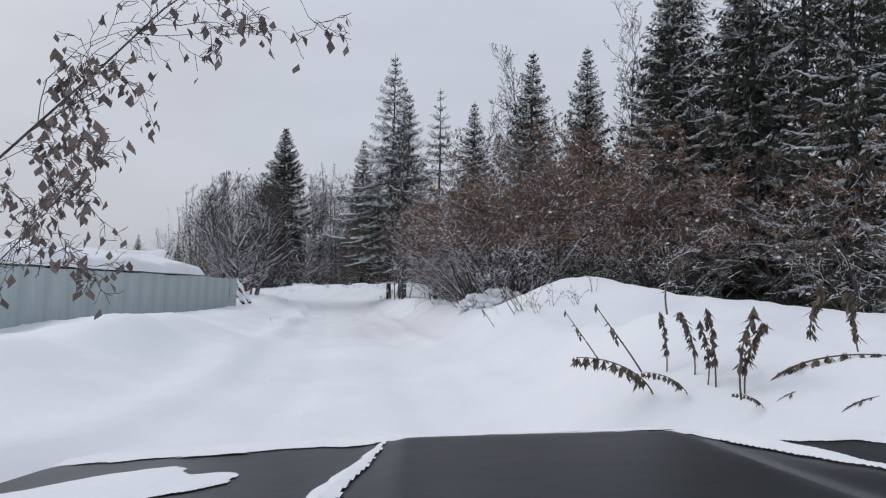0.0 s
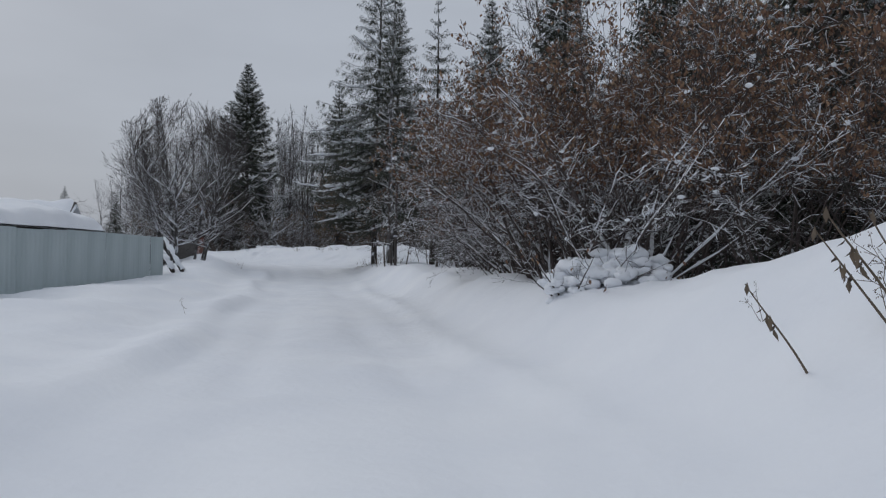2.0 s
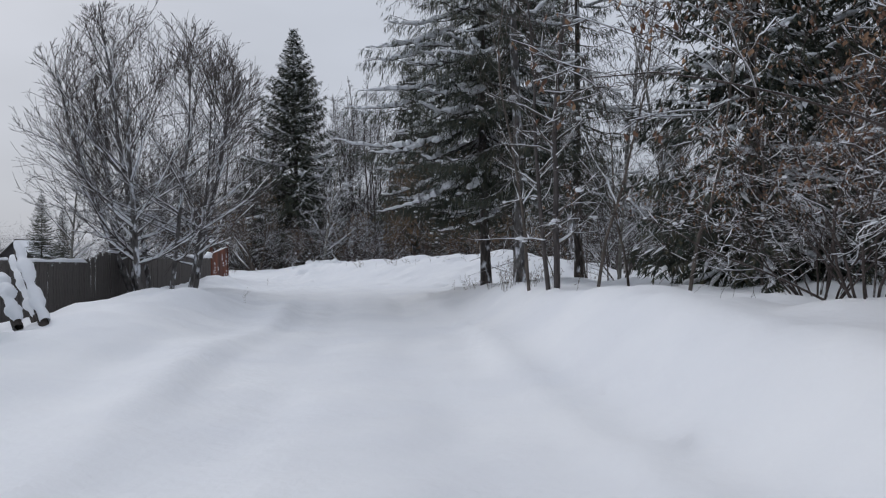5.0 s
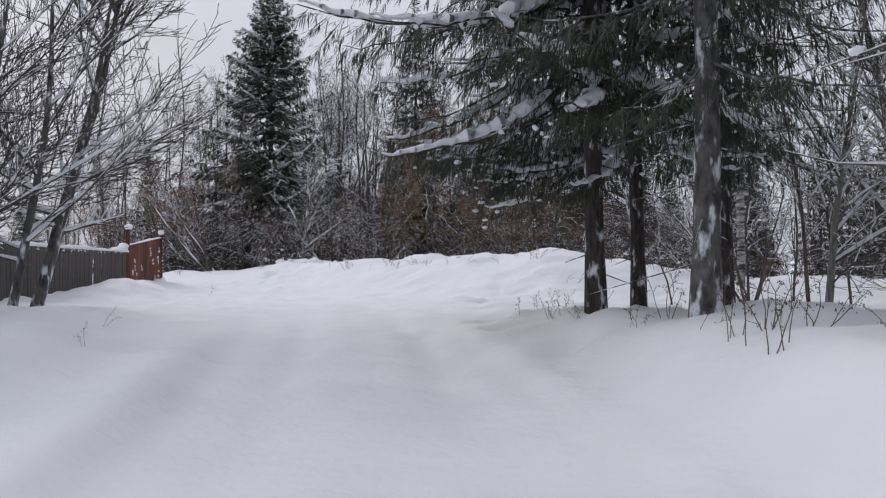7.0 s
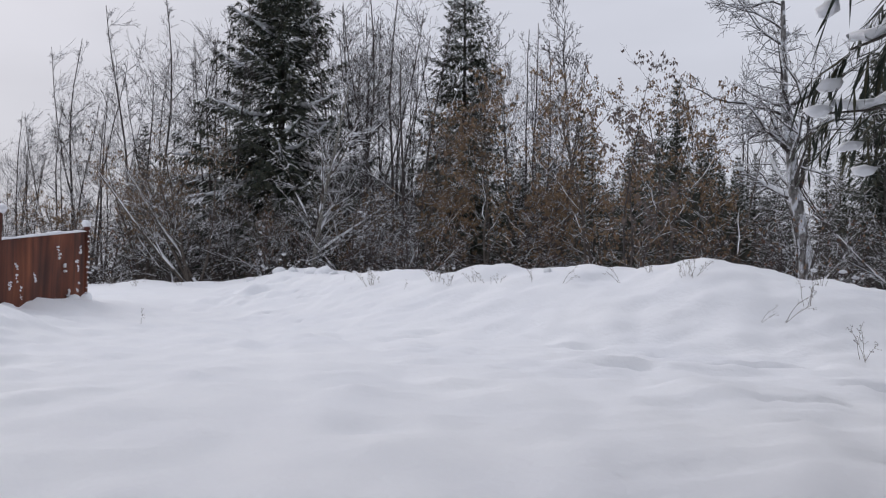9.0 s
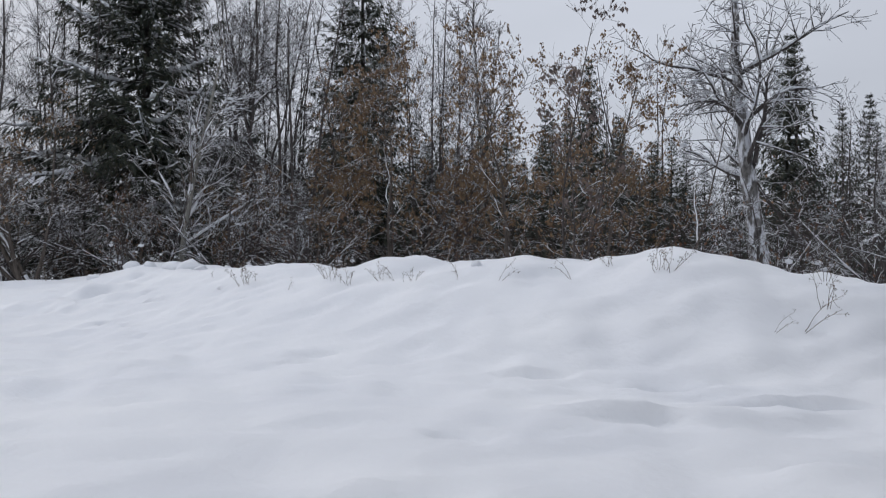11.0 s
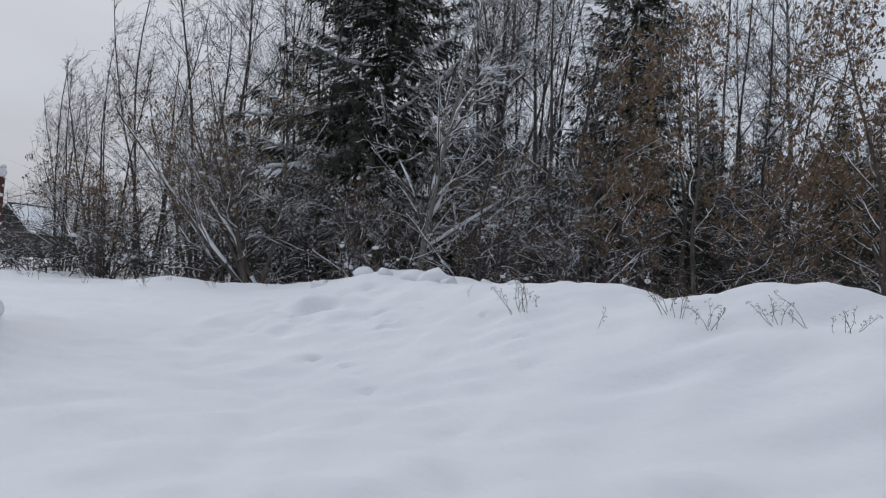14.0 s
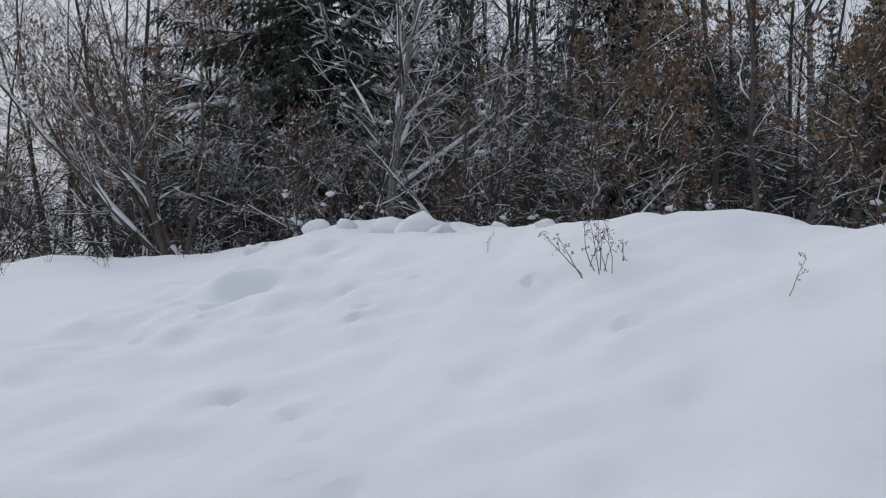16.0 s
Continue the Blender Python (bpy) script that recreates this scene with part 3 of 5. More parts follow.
spruce_long = spruce_meshes(4, 15.0, 3.0, 3.5, 0.95, 11, 0.5, 0.15, 0.46, 0.75, 1.0, 0.8, subs=12, blade=0.5, frost=0.0, speckle=0.05, extra=[(3.1, 4.2, 3.7), (3.35, 4.6, 3.6), (2.85, 5.0, 3.4)])
spruce_pale = spruce_meshes(5, 14.0, 2.8, 3.0, 0.95, 11, 0.65, 0.16, 0.46, 0.75, 1.0, 0.8, bark=BARK_PLASTERED, subs=12, blade=0.5, frost=0.0, speckle=0.06)
spruce_slim = spruce_meshes(8, 16.0, 3.9, 0.5, 0.52, 10, 0.55, 0.17, 0.42, 0.15, 0.85, 1.25, subs=8, blade=0.9, frost=0.15, limbs=False)
spruce_dense = spruce_meshes(21, 15.0, 3.8, 0.4, 0.56, 9, 0.8, 0.19, 0.46, 0.2, 1.15, 1.4, subs=7, blade=0.95, frost=0.2, limbs=False)
spruce_mid = spruce_meshes(35, 14.0, 3.2, 0.4, 0.62, 7, 0.5, 0.17, 0.4, 0.3, 0.8, 1.7, subs=5, frost=0.2, limbs=False)
spruce_far = spruce_meshes(33, 14.0, 3.1, 0.4, 0.66, 5, 0.2, 0.16, 0.4, 0.2, 0.7, 2.4, subs=4, frost=0.15, limbs=False)

SPRUCES = [
    # mesh, x, y, size, turn, label, group
    (spruce_near, -2.46, 45.0, 1.0, 0, "tall spruce by the track with snow-laden drooping boughs", "spruces by the track"),
    (spruce_near, -1.58, 46.6, 0.88, 40, "spruce with a bare lower trunk and snowy boughs", "spruces by the track"),
    (spruce_pale, -1.64, 42.77, 0.95, 250, "spruce with a snow-plastered grey trunk and heavy boughs", "spruces by the track"),
    (spruce_long, 0.48, 48.6, 1.0, 0, "spruce with a bare lower trunk and snowy boughs", "spruces by the track"),
    (spruce_wide, -16.2, 75.2, 1.05, 75, "tall dark spruce lightly dusted with snow", "spruces of the wood"),
    (spruce_slim, -8.3, 78.3, 1.05, 200, "tall dark spruce lightly dusted with snow", "spruces of the wood"),
    (spruce_dense, 2.5, 38.5, 0.74, 10, "dense spruce behind the thicket dusted with snow", "spruces of the wood"),
    (spruce_dense, 5.9, 40.4, 0.98, 95, "dense spruce behind the thicket dusted with snow", "spruces of the wood"),
    (spruce_dense, 8.6, 37.0, 0.75, 190, "dense spruce behind the thicket dusted with snow", "spruces of the wood"),
    (spruce_slim, 16.3, 49.3, 1.3, 290, "tall dark spruce lightly dusted with snow", "spruces of the wood"),
    (spruce_dense, 16.4, 36.4, 1.25, 33, "big dark spruce with snowy boughs at the wood's edge", "spruces of the wood"),
    (spruce_dense, 15.3, 27.5, 1.15, 240, "big dark spruce with snowy boughs at the wood's edge", "spruces of the wood"),
    (spruce_dense, 13.4, 20.5, 0.9, 120, "big dark spruce with snowy boughs at the wood's edge", "spruces of the wood"),
    (spruce_slim, 11.6, 31.0, 1.05, 170, "tall dark spruce lightly dusted with snow", "spruces of the wood"),
    (spruce_mid, 20.5, 31.0, 1.3, 300, "big dark spruce with snowy boughs at the wood's edge", "spruces of the wood"),
    (spruce_mid, 18.5, 23.0, 1.2, 80, "big dark spruce with snowy boughs at the wood's edge", "spruces of the wood"),
    (spruce_dense, 9.0, 24.4, 0.85, 60, "dense spruce behind the thicket dusted with snow", "spruces of the wood"),
    (spruce_dense, 12.4, 25.6, 1.05, 200, "dense spruce behind the thicket dusted with snow", "spruces of the wood"),
    (spruce_dense, 7.4, 31.6, 0.8, 340, "dense spruce behind the thicket dusted with snow", "spruces of the wood"),
]
for me, x, y, size, turn, label, group in SPRUCES:
    tree_thing("spruce_tree", me, label, "spruce", group, on(x, y, 0.08), turn, size)


# ---- bare trees and shrubs ----
def bare_tree(seed, height, stems, spread, trunk_r, kids=(7, 5, 4), ratio=(0.45, 0.5, 0.55), upright=0.5, leaf=0, leaf_size=(0.05, 0.09), bark=None, leaf_mat=None, snow=0.6,
              stem_bark=None, wander=0.16, low=0.25, bow=0.0, aim=None, snow_wide=1.0, clumps=0, thin=0.0035, snow_min=0.003, fan=0.0, base=1.0, dome=0.0, clump_size=0.07, leaf_low=0.0, spread_out=1.0, stem_snow=0.6, crown=None):
    """Meshes of a leafless or thinly leaved tree: stems, the finer branches, leaves, snow on the branches. bow: how far stems bend over; dome: how much shorter the leaning stems are; spread_out: how wide the forks open; crown: radius, middle height and half height of the egg that the limbs fill."""
    rng = np.random.default_rng(seed)
    trunks, segs, ends, count = [], [], [], [0]

    def grow(p, d, length, r, level, store):
        count[0] += 1
        n = (10, 7, 4, 3, 2)[level]
        step = length / n
        pts, rs = [p], [r]
        for i in range(n):
            d = d + rng.normal(0, (wander if level else wander * 0.45) * 0.85, 3)
            d[2] += ((0.04 - bow * (i + 1) / n) if level == 0 else (upright * 0.12 - bow * 0.1)) * 0.8
            d = d / math.sqrt(d @ d)
            p = p + d * step
            pts.append(p)
            rs.append(max(r * (1 - (i + 1) / n * (0.8 if level == 0 else 0.84)), thin * 0.8))
        for i in range(n):
            store.append((*pts[i], *pts[i + 1], rs[i], rs[i + 1], level, count[0]))
        if level >= len(kids):
            ends.append(pts[-1])
            ends.append(pts[-2])
            return
        for k in range(kids[level]):
            f = rng.uniform(low if level == 0 else 0.12, 1.0)
            if dome:
                f = f ** 0.6
            j = min(int(f * n), n - 1)
            q = pts[j] + (pts[j + 1] - pts[j]) * (f * n - j)
            ax = (pts[j + 1] - pts[j]) / step
            v = rng.normal(0, 1, 3)
            v = v - ax * (v @ ax)
            v /= math.sqrt(v @ v)
            c = ax * rng.uniform(0.5, 1.0) * (1 - fan) + v * rng.uniform(0.5, 0.9) * spread_out
            c[2] += upright * 0.3
            c /= math.sqrt(c @ c)
            nl = length * ratio[level] * rng.uniform(0.55, 1.15) * ((1.0 - 0.4 * f) if dome else (1.2 - 0.65 * f))
            if crown and level == 0:
                b, lift = rng.uniform(0, 6.283), math.radians(8 + 62 * f ** 0.8 + rng.normal(0, 9))
                c = np.array([math.cos(b) * math.cos(lift), math.sin(b) * math.cos(lift), math.sin(lift)])
            if crown and level < 2:
                size = np.array([crown[0], crown[0], crown[2]])
                u, w = (q - np.array([0, 0, crown[1]])) / size, (c + np.array([0, 0, 0.2])) / size
                g = max((u @ w) ** 2 - (w @ w) * (u @ u - 1), 0.0)
                nl = min(max((math.sqrt(g) - u @ w) / (w @ w), 0.35), 3.6) * (rng.uniform(0.7, 1.0) if level == 0 else 0.85 * rng.uniform(0.4, 1.0))
                nl = min(nl, 1.7) if level else nl
            grow(q, c, max(nl, 0.1), max(rs[j] * rng.uniform(0.3, 0.55), thin), level + 1, segs)

    for s in range(stems):
        a = (s + rng.uniform(-0.4, 0.4)) * 6.283 / stems
        if dome:
            a = s * 2.39996 + rng.uniform(-0.2, 0.2)
        lean = spread * ((s + 0.5) / stems) ** 0.7 if dome else (spread * rng.uniform(0.25, 1.0) if stems > 1 else spread)
        d = np.array([math.cos(a) * lean, math.sin(a) * lean, 1.0])
        if aim is not None:
            d = np.array(aim[s % len(aim)], float) + rng.normal(0, 0.05, 3)
        o = np.array([math.cos(a), math.sin(a), 0]) * (0.04 + 0.05 * stems ** 0.5) * (stems > 1) * base * rng.uniform(0.6, 1.2)
        tall = height * rng.uniform(0.92, 1.05) * (1 - dome * lean / spread) if dome else height * rng.uniform(0.72, 1.05)
        store = []
        grow(o - np.array([0, 0, 0.15]), d / math.sqrt(d @ d), tall, trunk_r * rng.uniform(0.65, 1.1), 0, store)
        trunks.append(np.array(store))
    s = np.array(segs)
    out = [[mesh_of("stem", *pipe(np.concatenate([w[:1, 0:3], w[:, 3:6]]), np.concatenate([w[:1, 6], w[:, 7]]), 10 if stems < 3 else 7), stem_bark or bark, True) for w in trunks]]
    out.append(mesh_of("crown", *tubes(s[:, 0:3], s[:, 3:6], s[:, 6], s[:, 7], 3), bark))
    if leaf:
        e = np.array(ends)
        e = e[e[:, 2] >= leaf_low]
        pick = e[rng.integers(0, len(e), leaf)] + rng.normal(0, 0.03, (leaf, 3))
        out.append(mesh_of("foliage", *leaves_at(pick, rng, *leaf_size), leaf_mat))
    else:
        out.append(None)
    s = np.concatenate([s, *trunks])
    p0, p1, r0, r1 = s[:, 0:3], s[:, 3:6], s[:, 6], s[:, 7]
    d = p1 - p0
    tilt = np.abs(d[:, 2]) / np.maximum(np.linalg.norm(d, axis=1), 1e-6)
    luck = rng.random(count[0] + 1)[s[:, 9].astype(int)]
    k = (tilt < 0.88) & (0.8 * luck + 0.2 * rng.random(len(s)) < snow * (1 - 0.5 * tilt) * np.where(s[:, 8] == 0, stem_snow, 1.0)) & (r0 > snow_min)
    up, wave = np.array([0, 0, 1.0]), np.array([23.0, 31.0, 27.0])
    # the snow's thickness varies from point to point along a branch, and is the same where two pieces meet
    u0, u1 = 0.85 + 0.45 * np.sin(p0[k] @ wave), 0.85 + 0.45 * np.sin(p1[k] @ wave)
    w0, w1 = np.minimum(r0[k] * 0.8 * snow_wide + 0.005, 0.07 * snow_wide) * u0, np.minimum(r1[k] * 0.8 * snow_wide + 0.004, 0.07 * snow_wide) * u1
    thick = r0[k] > 0.02
    sv, sf = [], []
    for some, sides in ((thick, 6), (~thick, 3)):
        if some.any():
            v, f = tubes((p0[k] + up * (r0[k] * 0.8)[:, None])[some], (p1[k] + up * (r1[k] * 0.8)[:, None])[some], w0[some], w1[some], sides, 0.3, 0.8)
            sf.append(f + sum(len(x) for x in sv))
            sv.append(v)
    if clumps:
        where = p0[k][(r0[k] > min(0.007, np.median(r0[k]))) & (tilt[k] < 0.9)]
        where = where[rng.integers(0, len(where), clumps)] + up * 0.02
        cv, cf = blobs(where, clump_size * rng.uniform(0.4, 1.0, clumps), rng, 0.6, 2 if clump_size > 0.09 else 1)
        sf.append(cf + sum(len(x) for x in sv))
        sv.append(cv)
    out.append(mesh_of("snow_cover", np.concatenate(sv), sf, SNOW_LOAD, True) if sv else None)
    return out


willow_big = bare_tree(11, 7.7, 9, 0.42, 0.1, (18, 9, 5), (0.42, 0.5, 0.5), 0.28, bark=BARK_GREY, stem_bark=BARK_PLASTERED, snow=1.5, thin=0.0064, snow_wide=1.8, low=0.14, snow_min=0.0072, base=5.0, wander=0.08, spread_out=0.75, stem_snow=1.6,
                       crown=(4.1, 4.3, 4.1))
shrub_a = bare_tree(12, 5.2, 13, 0.85, 0.022, (8, 6, 3), (0.4, 0.5, 0.55), 0.2, 3200, (0.05, 0.09), BARK_BROWN, LEAF_BROWN, 0.36, clumps=26, wander=0.22, thin=0.004, clump_size=0.06, leaf_low=1.8, low=0.32)
shrub_b = bare_tree(13, 4.6, 14, 1.2, 0.026, (8, 6, 3), (0.42, 0.5, 0.55), 0.05, 1500, (0.04, 0.08), BARK_BROWN, LEAF_BROWN, 0.45, bow=0.12, snow_wide=1.3, clumps=40, wander=0.26, thin=0.004, clump_size=0.06, leaf_low=1.5)
hazel_arch = bare_tree(29, 4.9, 17, 1.25, 0.036, (11, 6, 4), (0.42, 0.5, 0.55), 0.12, 4200, (0.05, 0.09), BARK_BROWN, LEAF_BROWN, 0.46, bow=0.15, snow_wide=1.6, clumps=60, wander=0.24, thin=0.004, clump_size=0.06, base=1.8, low=0.27, leaf_low=2.0, stem_snow=1.8)
alder = bare_tree(14, 11.0, 4, 0.16, 0.065, (19, 6, 4), (0.3, 0.5, 0.5), 0.2, bark=BARK_GREY, snow=0.45, thin=0.0052, wander=0.11, low=0.14, snow_wide=1.3, base=2.5, spread_out=0.85, crown=(2.1, 5.6, 5.6))
birch_tall = bare_tree(15, 13.0, 1, 0.03, 0.15, (26, 8, 5), (0.3, 0.45, 0.5), 0.4, bark=BARK_GREY, stem_bark=BARK_BIRCH, snow=0.4, low=0.35, thin=0.008)
birch_stout = bare_tree(25, 10.5, 1, 0.06, 0.29, (19, 12, 7), (0.4, 0.5, 0.5), 0.1, bark=BARK_GREY, stem_bark=BARK_SNOWY, snow=1.0, low=0.36, snow_wide=1.5, thin=0.006, fan=0.3, wander=0.2, clumps=24, clump_size=0.1)
aspen = bare_tree(16, 10.0, 1, 0.03, 0.12, (17, 8, 5), (0.42, 0.45, 0.5), 0.3, bark=BARK_TWIG, stem_bark=BARK_PALE, snow=1.1, low=0.1, snow_wide=1.6, thin=0.0055, fan=0.0, clumps=20, wander=0.1)
aspen_twin = bare_tree(91, 8.5, 2, 0.02, 0.058, (24, 7, 5), (0.22, 0.45, 0.5), 0.1, bark=BARK_TWIG, stem_bark=BARK_GREY, snow=1.1, low=0.12, snow_wide=1.1, thin=0.003, fan=0.5, wander=0.16, base=0.55, clumps=24, clump_size=0.08)
sapling = bare_tree(17, 4.5, 1, 0.1, 0.028, (12, 5), (0.34, 0.5), 0.4, bark=BARK_TWIG, snow=0.7)
oak_young = bare_tree(18, 5.5, 2, 0.25, 0.045, (14, 7, 4), (0.42, 0.5, 0.5), 0.12, 2600, (0.05, 0.1), BARK_TWIG, LEAF_TAN, 0.75, wander=0.22, fan=0.2, snow_wide=1.2)
leafy_young = bare_tree(19, 5.6, 3, 0.22, 0.03, (8, 4, 3), (0.3, 0.5, 0.5), 0.5, 420, (0.08, 0.14), BARK_GREY, LEAF_GREY, 0.2)
brush = bare_tree(20, 2.4, 9, 0.9, 0.014, (6, 5), (0.45, 0.5), 0.15, 160, (0.04, 0.08), BARK_BROWN, LEAF_BROWN, 0.5, wander=0.25, clumps=16, clump_size=0.07)
lean_willow = bare_tree(22, 4.8, 7, 0.85, 0.06, (9, 6, 4), (0.42, 0.5, 0.5), 0.5, 2400, (0.06, 0.11), BARK_TWIG, LEAF_TAN, 0.85, snow_wide=1.3)
bare_willow = bare_tree(24, 5.4, 8, 1.0, 0.045, (8, 6, 4), (0.42, 0.5, 0.5), 0.2, bark=BARK_GREY, snow=1.0, snow_wide=1.5, clumps=30, wander=0.22, clump_size=0.07)
willow_leaning = bare_tree(26, 5.4, 6, 0.5, 0.075, (10, 7, 4), (0.4, 0.5, 0.5), 0.5, 1500, (0.05, 0.09), BARK_TWIG, LEAF_TAN, 0.95, snow_wide=1.4, stem_bark=BARK_TWIG, clumps=20, stem_snow=1.5,
                           aim=[(-0.8, -0.4, 1), (-0.6, -0.35, 1), (-1.0, -0.5, 0.9), (-0.5, -0.1, 1.1), (-0.3, -0.3, 1.2), (0.2, 0, 1)])
far_tree = bare_tree(23, 11.0, 3, 0.25, 0.07, (8, 5, 3), (0.34, 0.5, 0.5), 0.45, bark=BARK_GREY, snow=0.25, thin=0.009, wander=0.14, low=0.1)

TREES = [
    # name, meshes, x, y, size, turn, label, category, group
    ("willow_tree", willow_big, -11.75, 45.2, 1.0, 0, "wide many-stemmed bare willow with snow on its limbs", "willow", ""),
    ("birch_tree", birch_stout, 1.9, 63.4, 1.0, 60, "stout birch with pale bark and thick snowy limbs", "birch", "birches"),
    ("birch_tree", birch_tall, 6.3, 44.0, 1.35, 120, "tall bare birch above the spruces", "birch", "birches"),
    ("birch_tree", birch_tall, 11.2, 38.0, 1.3, 200, "tall bare birch above the spruces", "birch", "birches"),
    ("birch_tree", birch_tall, 3.2, 56.0, 1.2, 290, "tall bare birch above the spruces", "birch", "birches"),
    ("birch_tree", birch_tall, -7.6, 80.0, 1.2, 25, "tall bare birch above the spruces", "birch", "birches"),
    ("birch_tree", birch_tall, 7.4, 47.0, 1.3, 75, "tall bare birch above the spruces", "birch", "birches"),
    ("aspen_tree", aspen, -12.68, 68.6, 1.0, 40, "young aspen with snow along its forked limbs", "aspen", "aspens"),
    ("alder_tree", alder, -18.4, 74.0, 1.1, 330, "clump of tall bare alder stems", "alder", "alders"),
    ("alder_tree", alder, -21.2, 73.4, 1.1, 210, "clump of tall bare alder stems", "alder", "alders"),
    ("alder_tree", alder, -25.2, 75.5, 1.0, 80, "clump of tall bare alder stems", "alder", "alders"),
    ("alder_tree", alder, -25.6, 71.8, 0.62, 130, "clump of thin young alder stems", "alder", "alders"),
    ("alder_tree", alder, -28.6, 75.0, 0.6, 250, "clump of thin young alder stems", "alder", "alders"),
    ("alder_tree", alder, -23.4, 70.8, 0.66, 20, "clump of thin young alder stems", "alder", "alders"),
    ("alder_tree", alder, -5.6, 76.0, 1.05, 300, "clump of tall bare alder stems", "alder", "alders"),
    ("alder_tree", alder, -12.6, 74.6, 1.2, 190, "clump of tall bare alder stems", "alder", "alders"),
    ("birch_tree", birch_tall, -3.0, 77.0, 1.15, 170, "tall bare birch above the spruces", "birch", "birches"),
    ("alder_tree", alder, -10.4, 73.6, 1.2, 0, "clump of tall bare alder stems", "alder", "alders"),
    ("alder_tree", alder, -11.4, 75.8, 1.1, 45, "clump of tall bare alder stems", "alder", "alders"),
    ("alder_tree", alder, -13.4, 76.6, 1.15, 280, "clump of tall bare alder stems", "alder", "alders"),
    ("alder_tree", alder, -4.2, 75.0, 0.95, 130, "clump of tall bare alder stems", "alder", "alders"),
    ("alder_tree", alder, -12.0, 78.0, 1.15, 100, "clump of tall bare alder stems", "alder", "alders"),
    ("alder_tree", alder, -8.6, 78.0, 1.05, 220, "clump of tall bare alder stems", "alder", "alders"),
    ("alder_tree", alder, -19.5, 76.0, 1.0, 160, "clump of tall bare alder stems", "alder", "alders"),
    ("alder_tree", alder, -22.5, 78.0, 1.0, 30, "clump of tall bare alder stems", "alder", "alders"),
    ("alder_tree", alder, -27.0, 80.0, 0.9, 20, "clump of tall bare alder stems", "alder", "alders"),
    ("willow_shrub", lean_willow, -19.8, 70.6, 1.0, 0, "leaning willow with pale dry leaves and snowy stems", "willow", "leaning willows"),
    ("willow_shrub", willow_leaning, -16.6, 68.2, 1.05, 0, "leaning willow with pale dry leaves and snowy stems", "willow", "leaning willows"),
    ("willow_shrub", willow_leaning, -15.8, 70.3, 0.7, 185, "leaning willow with pale dry leaves and snowy stems", "willow", "leaning willows"),
    ("willow_shrub", lean_willow, -11.8, 70.4, 0.8, 60, "leaning willow with pale dry leaves and snowy stems", "willow", "leaning willows"),
    ("willow_shrub", lean_willow, -22.4, 69.6, 0.75, 250, "leaning willow with pale dry leaves and snowy stems", "willow", "leaning willows"),
    ("oak_sapling", oak_young, -6.3, 67.0, 1.05, 0, "young oak holding tan dry leaves behind the bank", "oak", "young oaks"),
    ("oak_sapling", oak_young, -3.2, 66.6, 1.15, 80, "young oak holding tan dry leaves behind the bank", "oak", "young oaks"),
    ("oak_sapling", oak_young, -6.8, 71.0, 1.3, 150, "young oak holding tan dry leaves behind the bank", "oak", "young oaks"),
    ("oak_sapling", oak_young, -1.9, 63.6, 0.95, 210, "young oak holding tan dry leaves behind the bank", "oak", "young oaks"),
    ("oak_sapling", oak_young, -8.9, 69.5, 1.1, 300, "young oak holding tan dry leaves behind the bank", "oak", "young oaks"),
    ("oak_sapling", oak_young, -0.4, 68.0, 1.2, 20, "young oak holding tan dry leaves behind the bank", "oak", "young oaks"),
    ("oak_sapling", oak_young, -4.6, 69.6, 1.2, 260, "young oak holding tan dry leaves behind the bank", "oak", "young oaks"),
    ("willow_shrub", bare_willow, 0.9, 61.6, 0.6, 20, "bare arching bush with snow along its stems", "willow", "bushes by the bank"),
    ("willow_shrub", bare_willow, 3.4, 61.0, 0.7, 140, "bare arching bush with snow along its stems", "willow", "bushes by the bank"),
    ("willow_shrub", bare_willow, 4.6, 64.0, 1.1, 260, "bare arching bush with snow along its stems", "willow", "bushes by the bank"),
    ("willow_shrub", bare_willow, 2.6, 53.6, 0.8, 200, "bare arching bush with snow along its stems", "willow", "bushes by the bank"),
    ("willow_shrub", bare_willow, -13.2, 68.8, 0.75, 310, "bare arching bush with snow along its stems", "willow", "bushes by the bank"),
    ("willow_shrub", bare_willow, -17.8, 69.0, 0.7, 170, "bare arching bush with snow along its stems", "willow", "bushes by the bank"),
    ("willow_shrub", bare_willow, -11.0, 68.4, 0.75, 220, "bare arching bush with snow along its stems", "willow", "bushes by the bank"),
    ("willow_shrub", bare_willow, -9.0, 67.4, 0.6, 20, "bare arching bush with snow along its stems", "willow", "bushes by the bank"),
    ("willow_shrub", bare_willow, -15.6, 69.4, 0.7, 80, "bare arching bush with snow along its stems", "willow", "bushes by the bank"),
    ("birch_sapling", aspen, -14.6, 45.4, 0.56, 0, "thin bare birch sapling beside the willow", "birch", ""),
    ("leafy_sapling", leafy_young, -2.9, 60.8, 0.95, 0, "thin young tree with a few withered hanging leaves", "sapling", ""),
    ("aspen_tree", aspen, 3.5, 48.1, 1.1, 210, "pale forked aspen with snow along its limbs", "aspen", "aspens"),
    ("aspen_tree", aspen_twin, -1.2, 37.6, 1.0, 15, "twin-stemmed grey aspen with level snowy limbs", "aspen", "aspens"),
    ("aspen_tree", sapling, -1.56, 38.42, 1.45, 100, "slender young aspen beside the track", "aspen", "aspens"),
    ("aspen_tree", aspen, 1.35, 46.6, 0.66, 330, "thin young aspen among the spruces", "aspen", "aspens"),
]
for name, me, x, y, size, turn, label, cat, group in TREES:
    tree_thing(name, me, label, cat, group, on(x, y, 0.05), turn, size, "stem")

